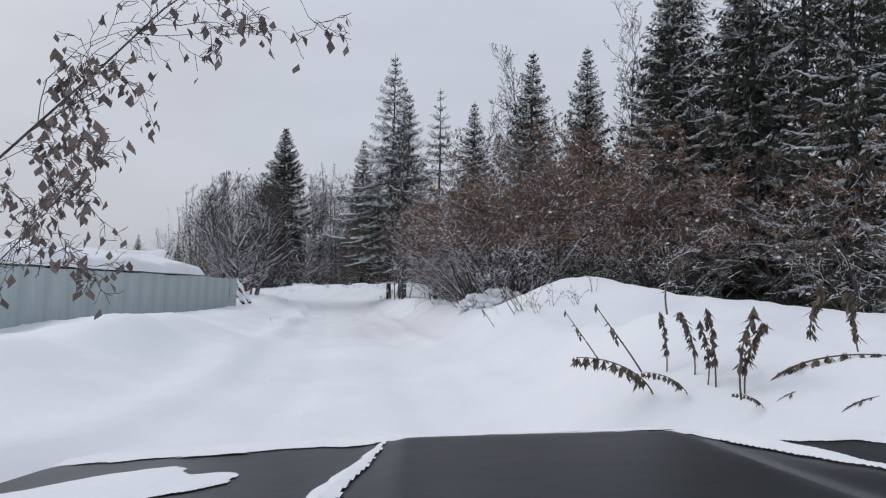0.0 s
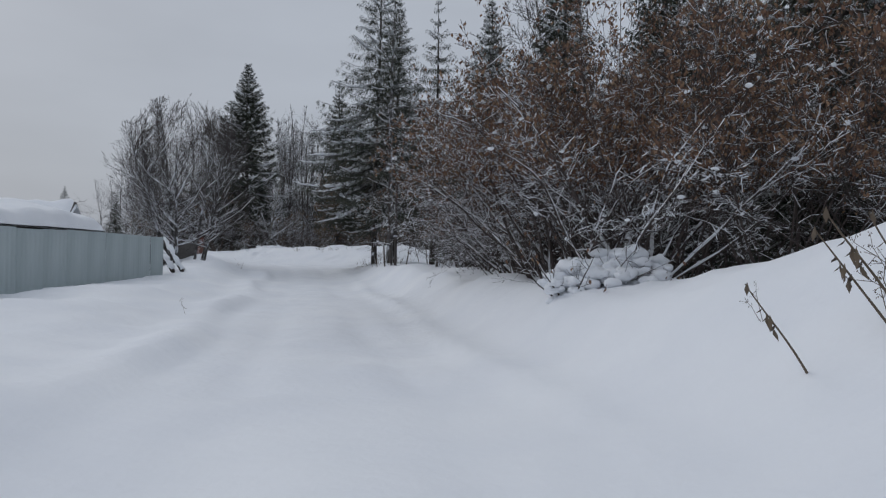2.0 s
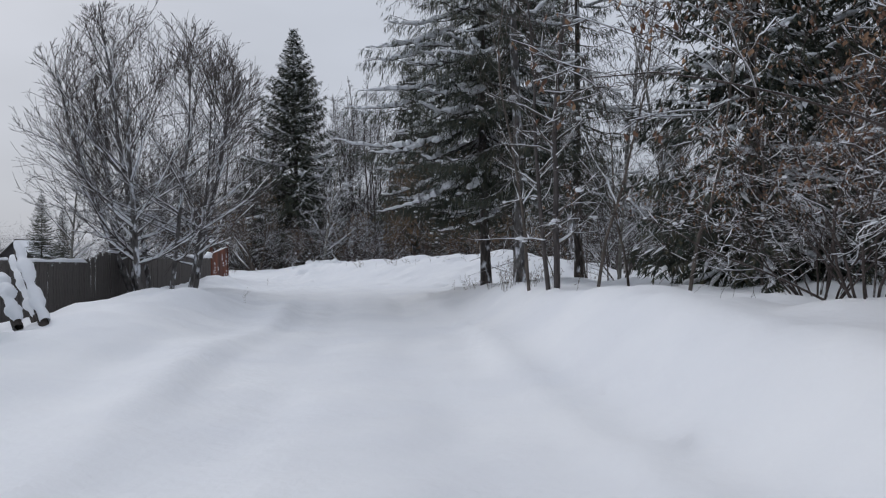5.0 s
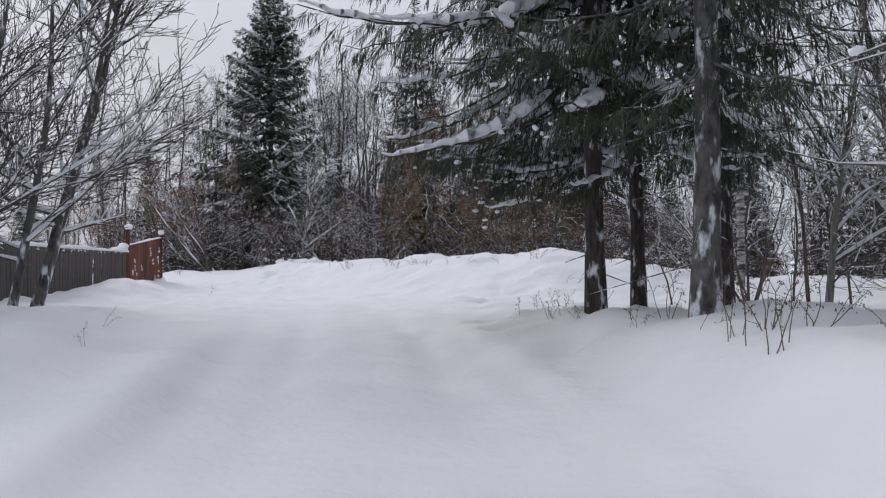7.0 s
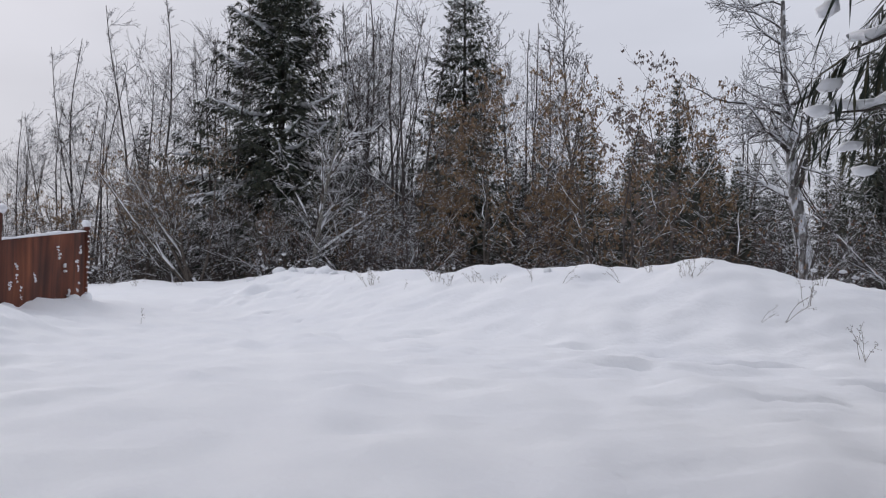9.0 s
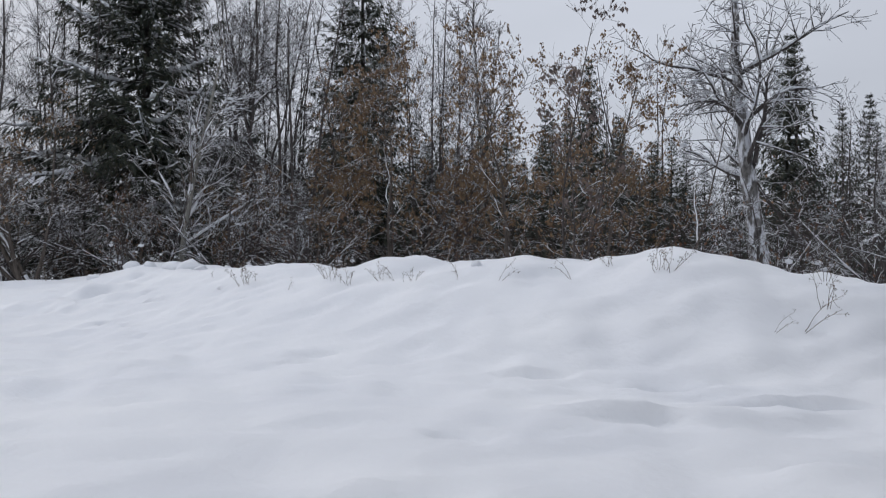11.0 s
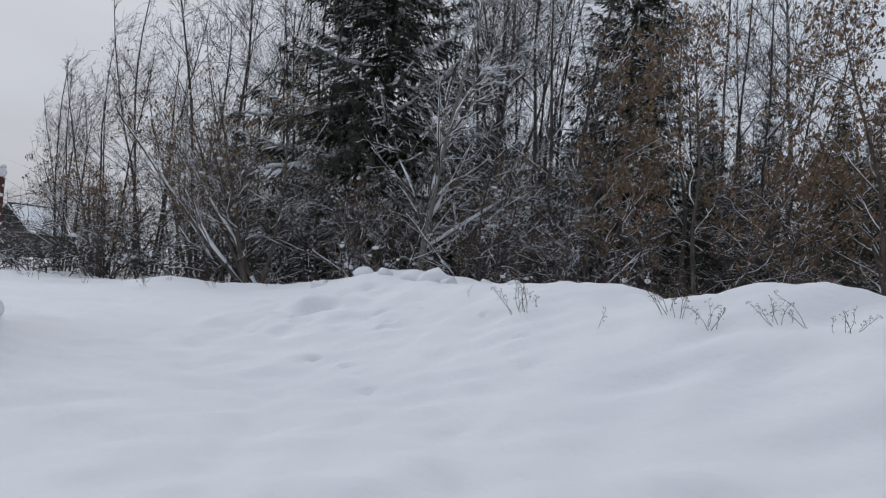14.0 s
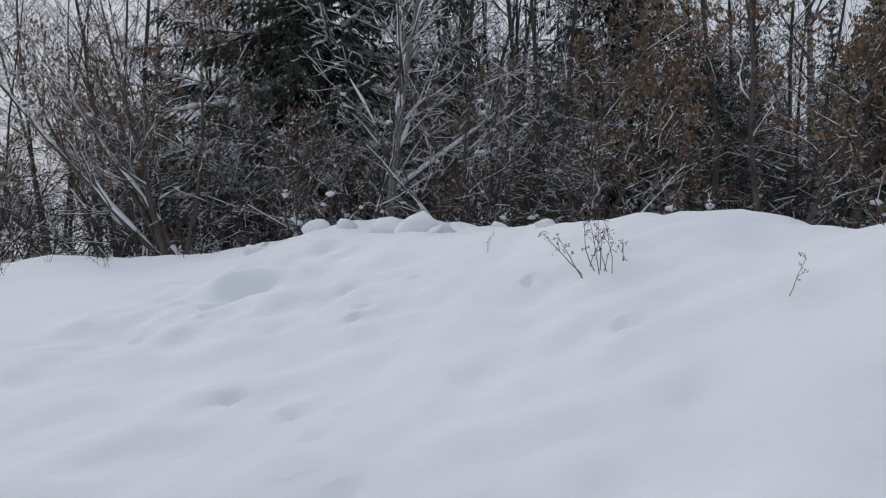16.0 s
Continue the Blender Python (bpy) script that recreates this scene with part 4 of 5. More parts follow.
THICKET = [
    (hazel_arch, 2.5, 22.3, 0.9, 200), (hazel_arch, 3.2, 20.2, 0.85, 130), (hazel_arch, 2.7, 26.6, 0.9, 75), (shrub_b, 1.9, 24.4, 0.7, 160), (shrub_a, 3.1, 22.4, 1.05, 90),
    (shrub_a, 3.9, 20.2, 1.0, 200), (hazel_arch, 3.6, 24.6, 1.05, 220), (shrub_a, 3.2, 27.5, 1.1, 300), (shrub_b, 1.6, 29.2, 0.75, 250), (shrub_a, 2.9, 30.0, 1.0, 20), (shrub_a, 5.6, 22.0, 1.1, 60),
    (shrub_a, 6.0, 26.0, 1.1, 130), (shrub_a, 7.6, 19.4, 1.0, 220), (shrub_b, 1.2, 31.8, 0.6, 310), (shrub_a, 8.8, 23.6, 1.15, 10), (shrub_a, 5.2, 31.0, 1.0, 170),
    (shrub_b, 6.6, 17.6, 0.8, 330), (shrub_a, 11.8, 20.0, 1.1, 260), (shrub_b, 10.2, 14.2, 0.85, 50), (shrub_a, 3.4, 33.6, 0.9, 350),
    (shrub_a, 5.0, 18.9, 0.95, 280), (shrub_a, 4.4, 28.0, 1.1, 70), (shrub_b, 2.2, 35.2, 0.7, 15),
]
for me, x, y, size, turn in THICKET:
    label = "dense snowy hazel thicket with brown leaves" if me is shrub_a else "thick-stemmed hazel bush arching under loads of snow" if me is hazel_arch else "low arching hazel bush bowed down by snow"
    tree_thing("hazel_shrub", me, label, "shrub", "thicket beside the track", on(x, y, 0.05), turn, size, "stem")

wood_rng = np.random.default_rng(7)
SAPLINGS = [(-0.7, 35.9, 1.2), (0.6, 40.5, 1.3), (1.8, 41.8, 1.1), (0.2, 44.5, 1.2), (1.2, 47.5, 1.0), (2.6, 45.5, 1.4), (-0.2, 49.8, 0.9),
            (3.6, 50.5, 1.3), (1.2, 53.0, 1.2), (0.4, 35.0, 1.2), (2.0, 36.8, 1.2), (4.6, 48.0, 1.4), (2.4, 57.0, 1.3), (4.2, 60.0, 1.4), (-0.9, 61.0, 1.1)]
for x, y, size in SAPLINGS:
    tree_thing("sapling", sapling, "thin bare sapling standing in the snow", "sapling", "saplings", on(x, y, 0.04), wood_rng.uniform(0, 360), size, "stem")
BRUSH = [(-21.0, 68.6), (-13.6, 67.4), (-10.6, 67.4), (-8.0, 65.6), (-4.6, 63.2), (-2.0, 61.2), (0.6, 60.6), (2.8, 61.6),
         (-12.0, 70.5), (-5.0, 66.0), (-9.6, 71.6), (0.8, 65.5), (4.8, 40.0), (3.4, 42.6), (-14.4, 69.6), (-7.2, 68.4), (-2.6, 64.6), (-17, 71), (-10, 69)]
for x, y in BRUSH:
    tree_thing("brushwood", brush, "low bare brushwood with a few brown leaves", "shrub", "brushwood", on(x, y, 0.05), wood_rng.uniform(0, 360), wood_rng.uniform(0.8, 1.4), "stem")

# the wood behind
for k in range(22):
    x, y = wood_rng.uniform(-32, 24), wood_rng.uniform(79, 98)
    tree_thing("bare_tree", far_tree, "distant bare grey tree in the wood", "tree", "trees of the wood", on(x, y, 0.1), wood_rng.uniform(0, 360), wood_rng.uniform(0.8, 1.25), "stem")
for k in range(12):
    x, y = wood_rng.uniform(4, 30), wood_rng.uniform(46, 76)
    tree_thing("bare_tree", far_tree, "distant bare grey tree in the wood", "tree", "trees of the wood", on(x, y, 0.1), wood_rng.uniform(0, 360), wood_rng.uniform(0.8, 1.2), "stem")
for k in range(30):
    x, y = wood_rng.uniform(-6, 40), wood_rng.uniform(78, 100)
    tree_thing("spruce_tree", spruce_far, "distant dark spruce in the wood", "spruce", "far spruces", on(x, y, 0.1), wood_rng.uniform(0, 360), wood_rng.uniform(0.5, 0.95))
for k in range(12):
    x, y = wood_rng.uniform(-8, 6), wood_rng.uniform(73, 80)
    tree_thing("spruce_tree", spruce_mid, "small dark spruce among the trees", "spruce", "far spruces", on(x, y, 0.1), wood_rng.uniform(0, 360), wood_rng.uniform(0.3, 0.5))
for k in range(14):
    x, y = wood_rng.uniform(-34, -3), wood_rng.uniform(84, 100)
    tree_thing("spruce_tree", spruce_far, "distant dark spruce in the wood", "spruce", "far spruces", on(x, y, 0.1), wood_rng.uniform(0, 360), wood_rng.uniform(0.4, 0.7))
for k in range(9):
    x, y = wood_rng.uniform(-74, -48), wood_rng.uniform(104, 118)
    tree_thing("bare_tree", far_tree, "distant bare grey tree beyond the yard", "tree", "trees of the wood", on(x, y, 0.1), wood_rng.uniform(0, 360), wood_rng.uniform(0.35, 0.6), "stem")
for k in range(11):
    x, y = wood_rng.uniform(8, 34), wood_rng.uniform(46, 78)
    tree_thing("spruce_tree", spruce_mid, "distant dark spruce in the wood", "spruce", "far spruces", on(x, y, 0.1), wood_rng.uniform(0, 360), wood_rng.uniform(0.9, 1.3))
for k in range(18):
    x, y = wood_rng.uniform(-1, 18), wood_rng.uniform(76, 90)
    tree_thing("spruce_tree", spruce_mid, "distant dark spruce in the wood", "spruce", "far spruces", on(x, y, 0.1), wood_rng.uniform(0, 360), wood_rng.uniform(0.4, 0.6))
for x, y, size in ((-24.9, 60.0, 0.3), (-27.5, 66.0, 0.27), (-23.0, 64.0, 0.28)):
    tree_thing("spruce_tree", spruce_slim, "small snowy spruce standing beyond the fence", "spruce", "spruces beyond the fence", on(x, y, 0.1), 30 * x, size)


def undergrowth(name, seed, count, place, low, high, label, snowy=0.16):
    """Thin crooked stems and twigs too many to count, with snow along the flatter twigs, as one piece of stuff."""
    rng = np.random.default_rng(seed)
    x, y = place(rng, count)
    h = rng.uniform(low, high, count) * rng.uniform(0.6, 1.0, count)
    p = np.stack([x, y, ground_z(x, y) - 0.1], 1)
    d = rng.normal(0, 0.5, (count, 3))
    d[:, 2] = 1
    p0, p1, r0, r1 = [], [], [], []

    def add(a, b, ra, rb):
        p0.append(a), p1.append(b), r0.append(np.full(len(a), ra)), r1.append(np.full(len(a), rb))

    for k in range(5):
        q = p + d / np.linalg.norm(d, axis=1, keepdims=True) * (h / 5)[:, None]
        add(p, q, 0.017 - 0.0025 * k, 0.0145 - 0.0025 * k)
        for m in range(3):
            s = p + (q - p) * rng.random(count)[:, None]
            w = d * 0.4 + rng.normal(0, 0.8, (count, 3))
            w[:, 2] = rng.uniform(0.0, 0.8, count)
            w *= (h * rng.uniform(0.1, 0.24, count))[:, None]
            mid = s + w * 0.5
            e = mid + w * 0.5 + rng.normal(0, 0.06, (count, 3)) * h[:, None] * 0.4
            add(s, mid, 0.009, 0.007), add(mid, e, 0.007, 0.005)
            add(mid, mid + (w * 0.5 + rng.normal(0, 0.07, (count, 3)) * h[:, None]), 0.006, 0.004)
            add(e, e + (w * 0.4 + rng.normal(0, 0.05, (count, 3)) * h[:, None]), 0.005, 0.003)
        p = q
        d = d + rng.normal(0, 0.34, (count, 3))
        d[:, 2] = np.maximum(d[:, 2], 0.35)
    p0, p1, r0, r1 = (np.concatenate(v) for v in (p0, p1, r0, r1))
    e = tagged(new(name, mesh_of(name, *tubes(p0, p1, r0, r1, 3), BARK_DARK)), label, "undergrowth", kind="stuff")
    way = p1 - p0
    k = (np.abs(way[:, 2]) < 0.72 * np.linalg.norm(way, axis=1)) & (rng.random(len(p0)) < snowy)
    lift = np.array([0, 0, 1.0]) * (r0[k] * 0.9)[:, None]
    fat = rng.uniform(0.8, 1.7, k.sum())
    tagged(part("snow_cover", mesh_of("snow_cover", *tubes(p0[k] + lift, p1[k] + lift, r0[k] * fat, r1[k] * fat, 3, 0.2), SNOW_LOAD), None, e), kind="stuff")
    return e


undergrowth("undergrowth", 41, 470, lambda r, n: (r.uniform(-25, 8, n), 68.0 + 18 * r.random(n) ** 1.4), 1.2, 5.2, "dense bare undergrowth along the wood's edge")
undergrowth("undergrowth", 46, 150, lambda r, n: (r.uniform(-32, -19, n), r.uniform(68.5, 78, n)), 0.9, 3.2, "low bare undergrowth at the yard's edge")
undergrowth("far_wood", 45, 200, lambda r, n: (r.uniform(-84, -52, n), r.uniform(104, 120, n)), 5.0, 8.0, "low bare wood beyond the yard")
undergrowth("far_wood", 44, 420, lambda r, n: (r.uniform(-34, 12, n), r.uniform(82, 104, n)), 6.0, 11.0, "tangle of bare trees deep in the wood")
undergrowth("undergrowth", 42, 240, lambda r, n: (r.uniform(3.5, 24, n), r.uniform(36, 72, n)), 1.2, 4.5, "dense bare undergrowth among the trees")
undergrowth("undergrowth", 43, 170, lambda r, n: (4.8 + 11 * r.random(n), r.uniform(17.5, 34, n)), 1.5, 5.0, "dense bare twigs filling the thicket", 0.06)


# ---- fences, sheds and gate ----
def box(bm, x0, x1, y0, y1, z0, z1):
    v = [bm.verts.new(c) for c in ((x0, y0, z0), (x1, y0, z0), (x1, y1, z0), (x0, y1, z0), (x0, y0, z1), (x1, y0, z1), (x1, y1, z1), (x0, y1, z1))]
    for f in ((0, 3, 2, 1), (4, 5, 6, 7), (0, 1, 5, 4), (1, 2, 6, 5), (2, 3, 7, 6), (3, 0, 4, 7)):
        bm.faces.new([v[k] for k in f])


def box_mesh(name, size, material, bevel=0.0):
    """A box that stands on its origin, with softened edges."""
    bm = bmesh.new()
    x, y, z = size
    box(bm, -x / 2, x / 2, -y / 2, y / 2, 0, z)
    if bevel:
        bmesh.ops.bevel(bm, geom=list(bm.edges), offset=bevel, segments=2, affect="EDGES")
    me = bpy.data.meshes.new(name)
    bm.to_mesh(me)
    bm.free()
    me.materials.append(material)
    return me


def drift_cap(length, width, height, seed, material):
    """A rounded cap of snow along the y axis, uneven in height and width."""
    rng = np.random.default_rng(seed)
    n, m = max(6, int(length / 0.12)), 9
    ys = np.linspace(-0.03, length + 0.03, n)
    wob = 1 + 0.25 * np.sin(ys * 2.3 + rng.uniform(0, 6)) + 0.15 * np.sin(ys * 5.9 + rng.uniform(0, 6))
    wob *= np.minimum(1, np.minimum(ys + 0.03, length + 0.03 - ys) * 6 + 0.15)
    a = np.linspace(0, np.pi, m)
    x = np.cos(a)[None] * (width / 2 * (0.8 + 0.2 * wob))[:, None]
    z = np.sin(a)[None] ** 0.7 * (height * wob)[:, None]
    v = np.stack([x, np.repeat(ys[:, None], m, 1), z], -1).reshape(-1, 3)
    i = np.arange(n * m).reshape(n, m)
    f = np.stack([i[:-1, :-1], i[1:, :-1], i[1:, 1:], i[:-1, 1:]], -1).reshape(-1, 4)
    under = np.stack([i[:-1, 0], i[:-1, -1], i[1:, -1], i[1:, 0]], -1)
    return mesh_of("snow_cap", v, [f, under], material, True)


FENCE_X, FENCE_TOP, FENCE_END = -9.1, 1.28, 34.5
fence = thing("metal_fence", "grey-blue profiled sheet metal fence standing in snow", "fence", "", (FENCE_X, 0, 0))
sheet_n = 49
sy = np.linspace(0, 1.16, sheet_n)
rib = 0.007 * np.clip(np.abs(((sy / 0.193) % 1.0) - 0.5) * 5 - 0.8, 0, 1)
front = np.concatenate([np.stack([rib, sy, np.full(sheet_n, z)], 1) for z in (0.0, 1.9)])
back = front - np.array([0.006, 0, 0])
k = np.arange(sheet_n - 1)
quads = np.stack([k, k + 1, k + 1 + sheet_n, k + sheet_n], 1)
rim = np.concatenate([np.stack([k + sheet_n, k + 1 + sheet_n, k + 1 + 3 * sheet_n, k + 3 * sheet_n], 1), np.array([[0, sheet_n, 3 * sheet_n, 2 * sheet_n], [sheet_n - 1, 3 * sheet_n - 1, 4 * sheet_n - 1, 2 * sheet_n - 1]])])
sheet_mesh = mesh_of("sheet", np.concatenate([front, back]), np.concatenate([quads, quads[:, ::-1] + 2 * sheet_n, rim]), FENCE)
post_mesh = box_mesh("post", (0.06, 0.06, 2.1), OLD_WOOD, 0.006)
rail_mesh = box_mesh("rail", (0.04, 28.5, 0.06), OLD_WOOD, 0.005)
fence_rng = np.random.default_rng(3)
for k in range(25):
    o = part("sheet", sheet_mesh, None, fence)
    o.location = (0.004 * (k % 2) + fence_rng.normal(0, 0.004), FENCE_END - 1.15 * (k + 1), FENCE_TOP - 1.9 + fence_rng.normal(0, 0.008))
    o.rotation_euler = (fence_rng.normal(0, 0.003), fence_rng.normal(0, 0.006), fence_rng.normal(0, 0.004))
for k in range(11):
    o = part("post", post_mesh, None, fence)
    o.location = (-0.08, FENCE_END - 0.1 - 2.8 * k, FENCE_TOP - 2.15)
for z in (0.2, 1.15):
    o = part("rail", rail_mesh, None, fence)
    o.location = (-0.045, FENCE_END - 14.3, FENCE_TOP - 1.36 + z)


def shed(name, label, at, turn, length, width, wall, rise, snow, wall_mat, seed):
    """A small gabled outbuilding under a thick snow roof; its ridge runs along y."""
    e = thing(name, label, "shed", "", at, turn)
    w = width / 2
    bm = bmesh.new()
    box(bm, -w, w, 0, length, -0.4, wall)
    part("wall", bm, wall_mat, e)
    for y0 in (0.0, length - 0.05):
        bm = bmesh.new()
        a = [bm.verts.new((x, y, z)) for y in (y0, y0 + 0.05) for x, z in ((-w, wall), (w, wall), (0, wall + rise))]
        bm.faces.new(a[2::-1])
        bm.faces.new(a[3:])
        for i, j in ((0, 1), (1, 2), (2, 0)):
            bm.faces.new((a[i], a[j], a[j + 3], a[i + 3]))
        part("gable", bm, DARK_WOOD, e)
    slope = math.hypot(w, rise)
    for s in (-1, 1):
        o = part("roof", box_mesh("roof", (slope + 0.35, length + 0.5, 0.05), OLD_WOOD, 0.01), None, e)
        o.matrix_local = Matrix.Translation((s * (w / 2 + 0.06), length / 2, wall + rise / 2 - 0.04)) @ Matrix.Rotation(s * math.atan2(rise, w), 4, "Y")
    rng = np.random.default_rng(seed)
    n, m = int(length / 0.14) + 2, 33
    ys, a = np.linspace(-0.32, length + 0.32, n), np.linspace(-1, 1, m)
    yy, aa = np.meshgrid(ys, a, indexing="ij")
    endfall = np.minimum(1, np.minimum(yy + 0.32, length + 0.32 - yy) / 0.35) ** 0.5 * np.minimum(1, (1.001 - np.abs(aa)) / 0.12) ** 0.5
    base = wall + rise * (1 - np.abs(aa) * 1.18) + 0.03
    thick = snow * endfall * (1 + 0.14 * np.sin(yy * 1.4 + 2 * aa + seed) + 0.08 * np.sin(yy * 3.7 - aa * 5))
    top = wall + rise * (1 - 1.18 * np.sqrt(aa ** 2 + 0.006)) + 0.03 + thick
    xx = aa * w * 1.2
    v = np.concatenate([np.stack([xx, yy, top], -1).reshape(-1, 3), np.stack([xx, yy, base], -1).reshape(-1, 3)])
    i = np.arange(n * m).reshape(n, m)
    f = np.stack([i[:-1, :-1], i[1:, :-1], i[1:, 1:], i[:-1, 1:]], -1).reshape(-1, 4)
    part("roof_snow", mesh_of("roof_snow", v, [f[:, ::-1], f + n * m], SNOW_LOAD, True), None, e, "thick rounded blanket of snow")
    return e


shed("long_shed", "long low shed behind the fence under thick snow", (-11.2, 8.0, -0.06), 0, 21.8, 3.4, 1.40, 0.34, 0.38, OLD_WOOD, 4)
shed("gabled_shed", "small steep-roofed shed with dark gable under snow", (-14.6, 39.4, -0.1), 62, 5.0, 1.3, 1.3, 1.35, 0.36, OLD_WOOD, 9)

shed("far_house", "distant wooden house with a snowy gable roof", (-47.3, 90.75, 0.3), -5, 3.2, 3.8, 1.95, 1.6, 0.14, OLD_WOOD, 12)

board_fence = thing("board_fence", "old dark board fence with snow along its top", "fence", "", (0, 0, 0))
b0, b1 = Vector((-11.6, 37.0, 0)), Vector((-14.33, 55.4, 0))
run = (b1 - b0).length
heading = math.degrees(math.atan2(-(b1 - b0).x, (b1 - b0).y))


def board_drop(along):
    """How far the sunken beginning of the board fence lies below the rest."""
    return -0.25 * min(max((7.0 - along) / 1.5, 0.0), 1.0)


board_meshes = [box_mesh("board", (0.022, 0.125, 1.75 + 0.05 * k), OLD_WOOD, 0.004) for k in range(3)]
for k in range(int(run / 0.14)):
    p = b0 + (b1 - b0) * (k * 0.14 / run)
    o = part("board", board_meshes[k % 3], None, board_fence)
    o.matrix_local = pose(p.x, p.y, board_drop(k * 0.14) - 0.5 + fence_rng.normal(0, 0.03), fence_rng.normal(0, 0.8), 0, heading + fence_rng.normal(0, 1.5))
for z in (0.25, 0.8):
    o = part("rail", box_mesh("rail", (0.05, run, 0.07), OLD_WOOD, 0.006), None, board_fence)
    o.matrix_local = pose((b0.x + b1.x) / 2 - 0.05, (b0.y + b1.y) / 2, z, 0, 0, heading)
for from_y, to_y, z in ((0.0, 1.9, 1.06), (2.1, 5.6, 1.04), (7.1, run, 1.31)):
    p = b0 + (b1 - b0) * (from_y / run)
    o = part("snow_cap", drift_cap(to_y - from_y, 0.11, 0.08, 2, SNOW_LOAD), None, board_fence, "thin ridge of snow")
    o.matrix_local = pose(p.x, p.y, z, 0, 0, heading)

g0, g1 = Vector((-14.35, 55.5, 0.0)), Vector((-15.0, 59.0, 0.0))
gate_run = (g1 - g0).length
gate_turn = math.degrees(math.atan2(-(g1 - g0).x, (g1 - g0).y))
gate = thing("rusty_gate", "rusty brown sheet steel gate leaf with snow patches", "gate", "", (g0.x, g0.y, 0.12), gate_turn)
gn, gm = 30, 14
gy2, gz2 = np.meshgrid(np.linspace(0, gate_run, gn), np.linspace(0, 1.82, gm), indexing="ij")
gx2 = 0.025 * np.sin(gy2 * 2.1) * np.sin(gz2 * 1.9 + 0.4) + 0.012 * np.sin(gy2 * 6.5 + 1.0)
gz2 = gz2 * (0.77 + 0.2 * gy2 / gate_run)
gi2 = np.arange(gn * gm).reshape(gn, gm)
gf2 = np.stack([gi2[:-1, :-1], gi2[1:, :-1], gi2[1:, 1:], gi2[:-1, 1:]], -1).reshape(-1, 4)
gv2 = np.stack([gx2, gy2, gz2], -1).reshape(-1, 3)
part("leaf", mesh_of("leaf", np.concatenate([gv2, gv2 - np.array([0.012, 0, 0])]), [gf2, gf2[:, ::-1] + gn * gm], RUST, True), None, gate)
for y in (-0.12, gate_run + 0.06):
    o = part("post", box_mesh("post", (0.1, 0.1, 2.0), RUST, 0.01), None, gate)
    o.location = (0, y, -0.1)
    o = part("snow_cap", mesh_of("snow_cap", *blobs([(0, 0, 0.05)], [0.09], fence_rng, 0.9), SNOW_LOAD, True), None, gate)
    o.location = (0, y, 1.89)
for z in (0.12, 0.7, 1.25):
    o = part("rail", box_mesh("rail", (0.04, gate_run - 0.1, 0.05), RUST, 0.005), None, gate)
    o.location = (-0.05, gate_run / 2, z)
o = part("snow_cap", drift_cap(gate_run, 0.07, 0.05, 6, SNOW_LOAD), None, gate)
o.matrix_local = pose(0, 0, 1.4, 5.8)
spots = [(0.5, 0.95), (0.36, 0.55), (1.25, 0.75), (0.75, 0.4), (2.5, 1.1), (2.7, 0.45), (2.3, 1.15), (0.25, 0.15), (3.2, 0.9), (3.35, 0.55), (3.3, 1.3)]
flecks = [np.array([0, y, z]) + np.cumsum(fence_rng.normal(0, 0.055, (9, 3)) * (0, 0.6, 1), axis=0) for y, z in spots]
flecks.append(np.array([(0, gate_run + 0.05 + 0.03 * math.sin(11 * z), z) for z in np.linspace(0.3, 2.0, 16)]))
flecks = np.concatenate(flecks)
flecks[:, 0] = np.where(flecks[:, 1] > gate_run, 0.05, 0.012)
tagged(part("snow_flecks", mesh_of("snow_flecks", *blobs(flecks, fence_rng.uniform(0.012, 0.036, len(flecks)), fence_rng, 0.8, 1), SNOW_LOAD, True), None, gate), kind="stuff")
f = np.linspace(0.05, gate_run + 0.2, 40)
heap = np.stack([0.03 + 0.04 * np.sin(3 * f), f, 0.1 + 0.16 * (f / gate_run) ** 2 + 0.05 * np.sin(7 * f)], 1)
part("snow_heap", mesh_of("snow_heap", *pipe(heap, 0.13 + 0.035 * np.sin(5 * f + 1) + 0.025 * np.sin(13 * f), 12), SNOW_LOAD, True), None, gate, "uneven ridge of snow")

drift = new("snow_drift", mesh_of("snow_drift", *blobs([(-14.35, 55.15, 1.42), (-14.3, 54.75, 1.37)], [0.2, 0.14], fence_rng, 0.7), SNOW_LOAD, True))
tagged(drift, "heap of snow lying on the fence top", "snow heap")

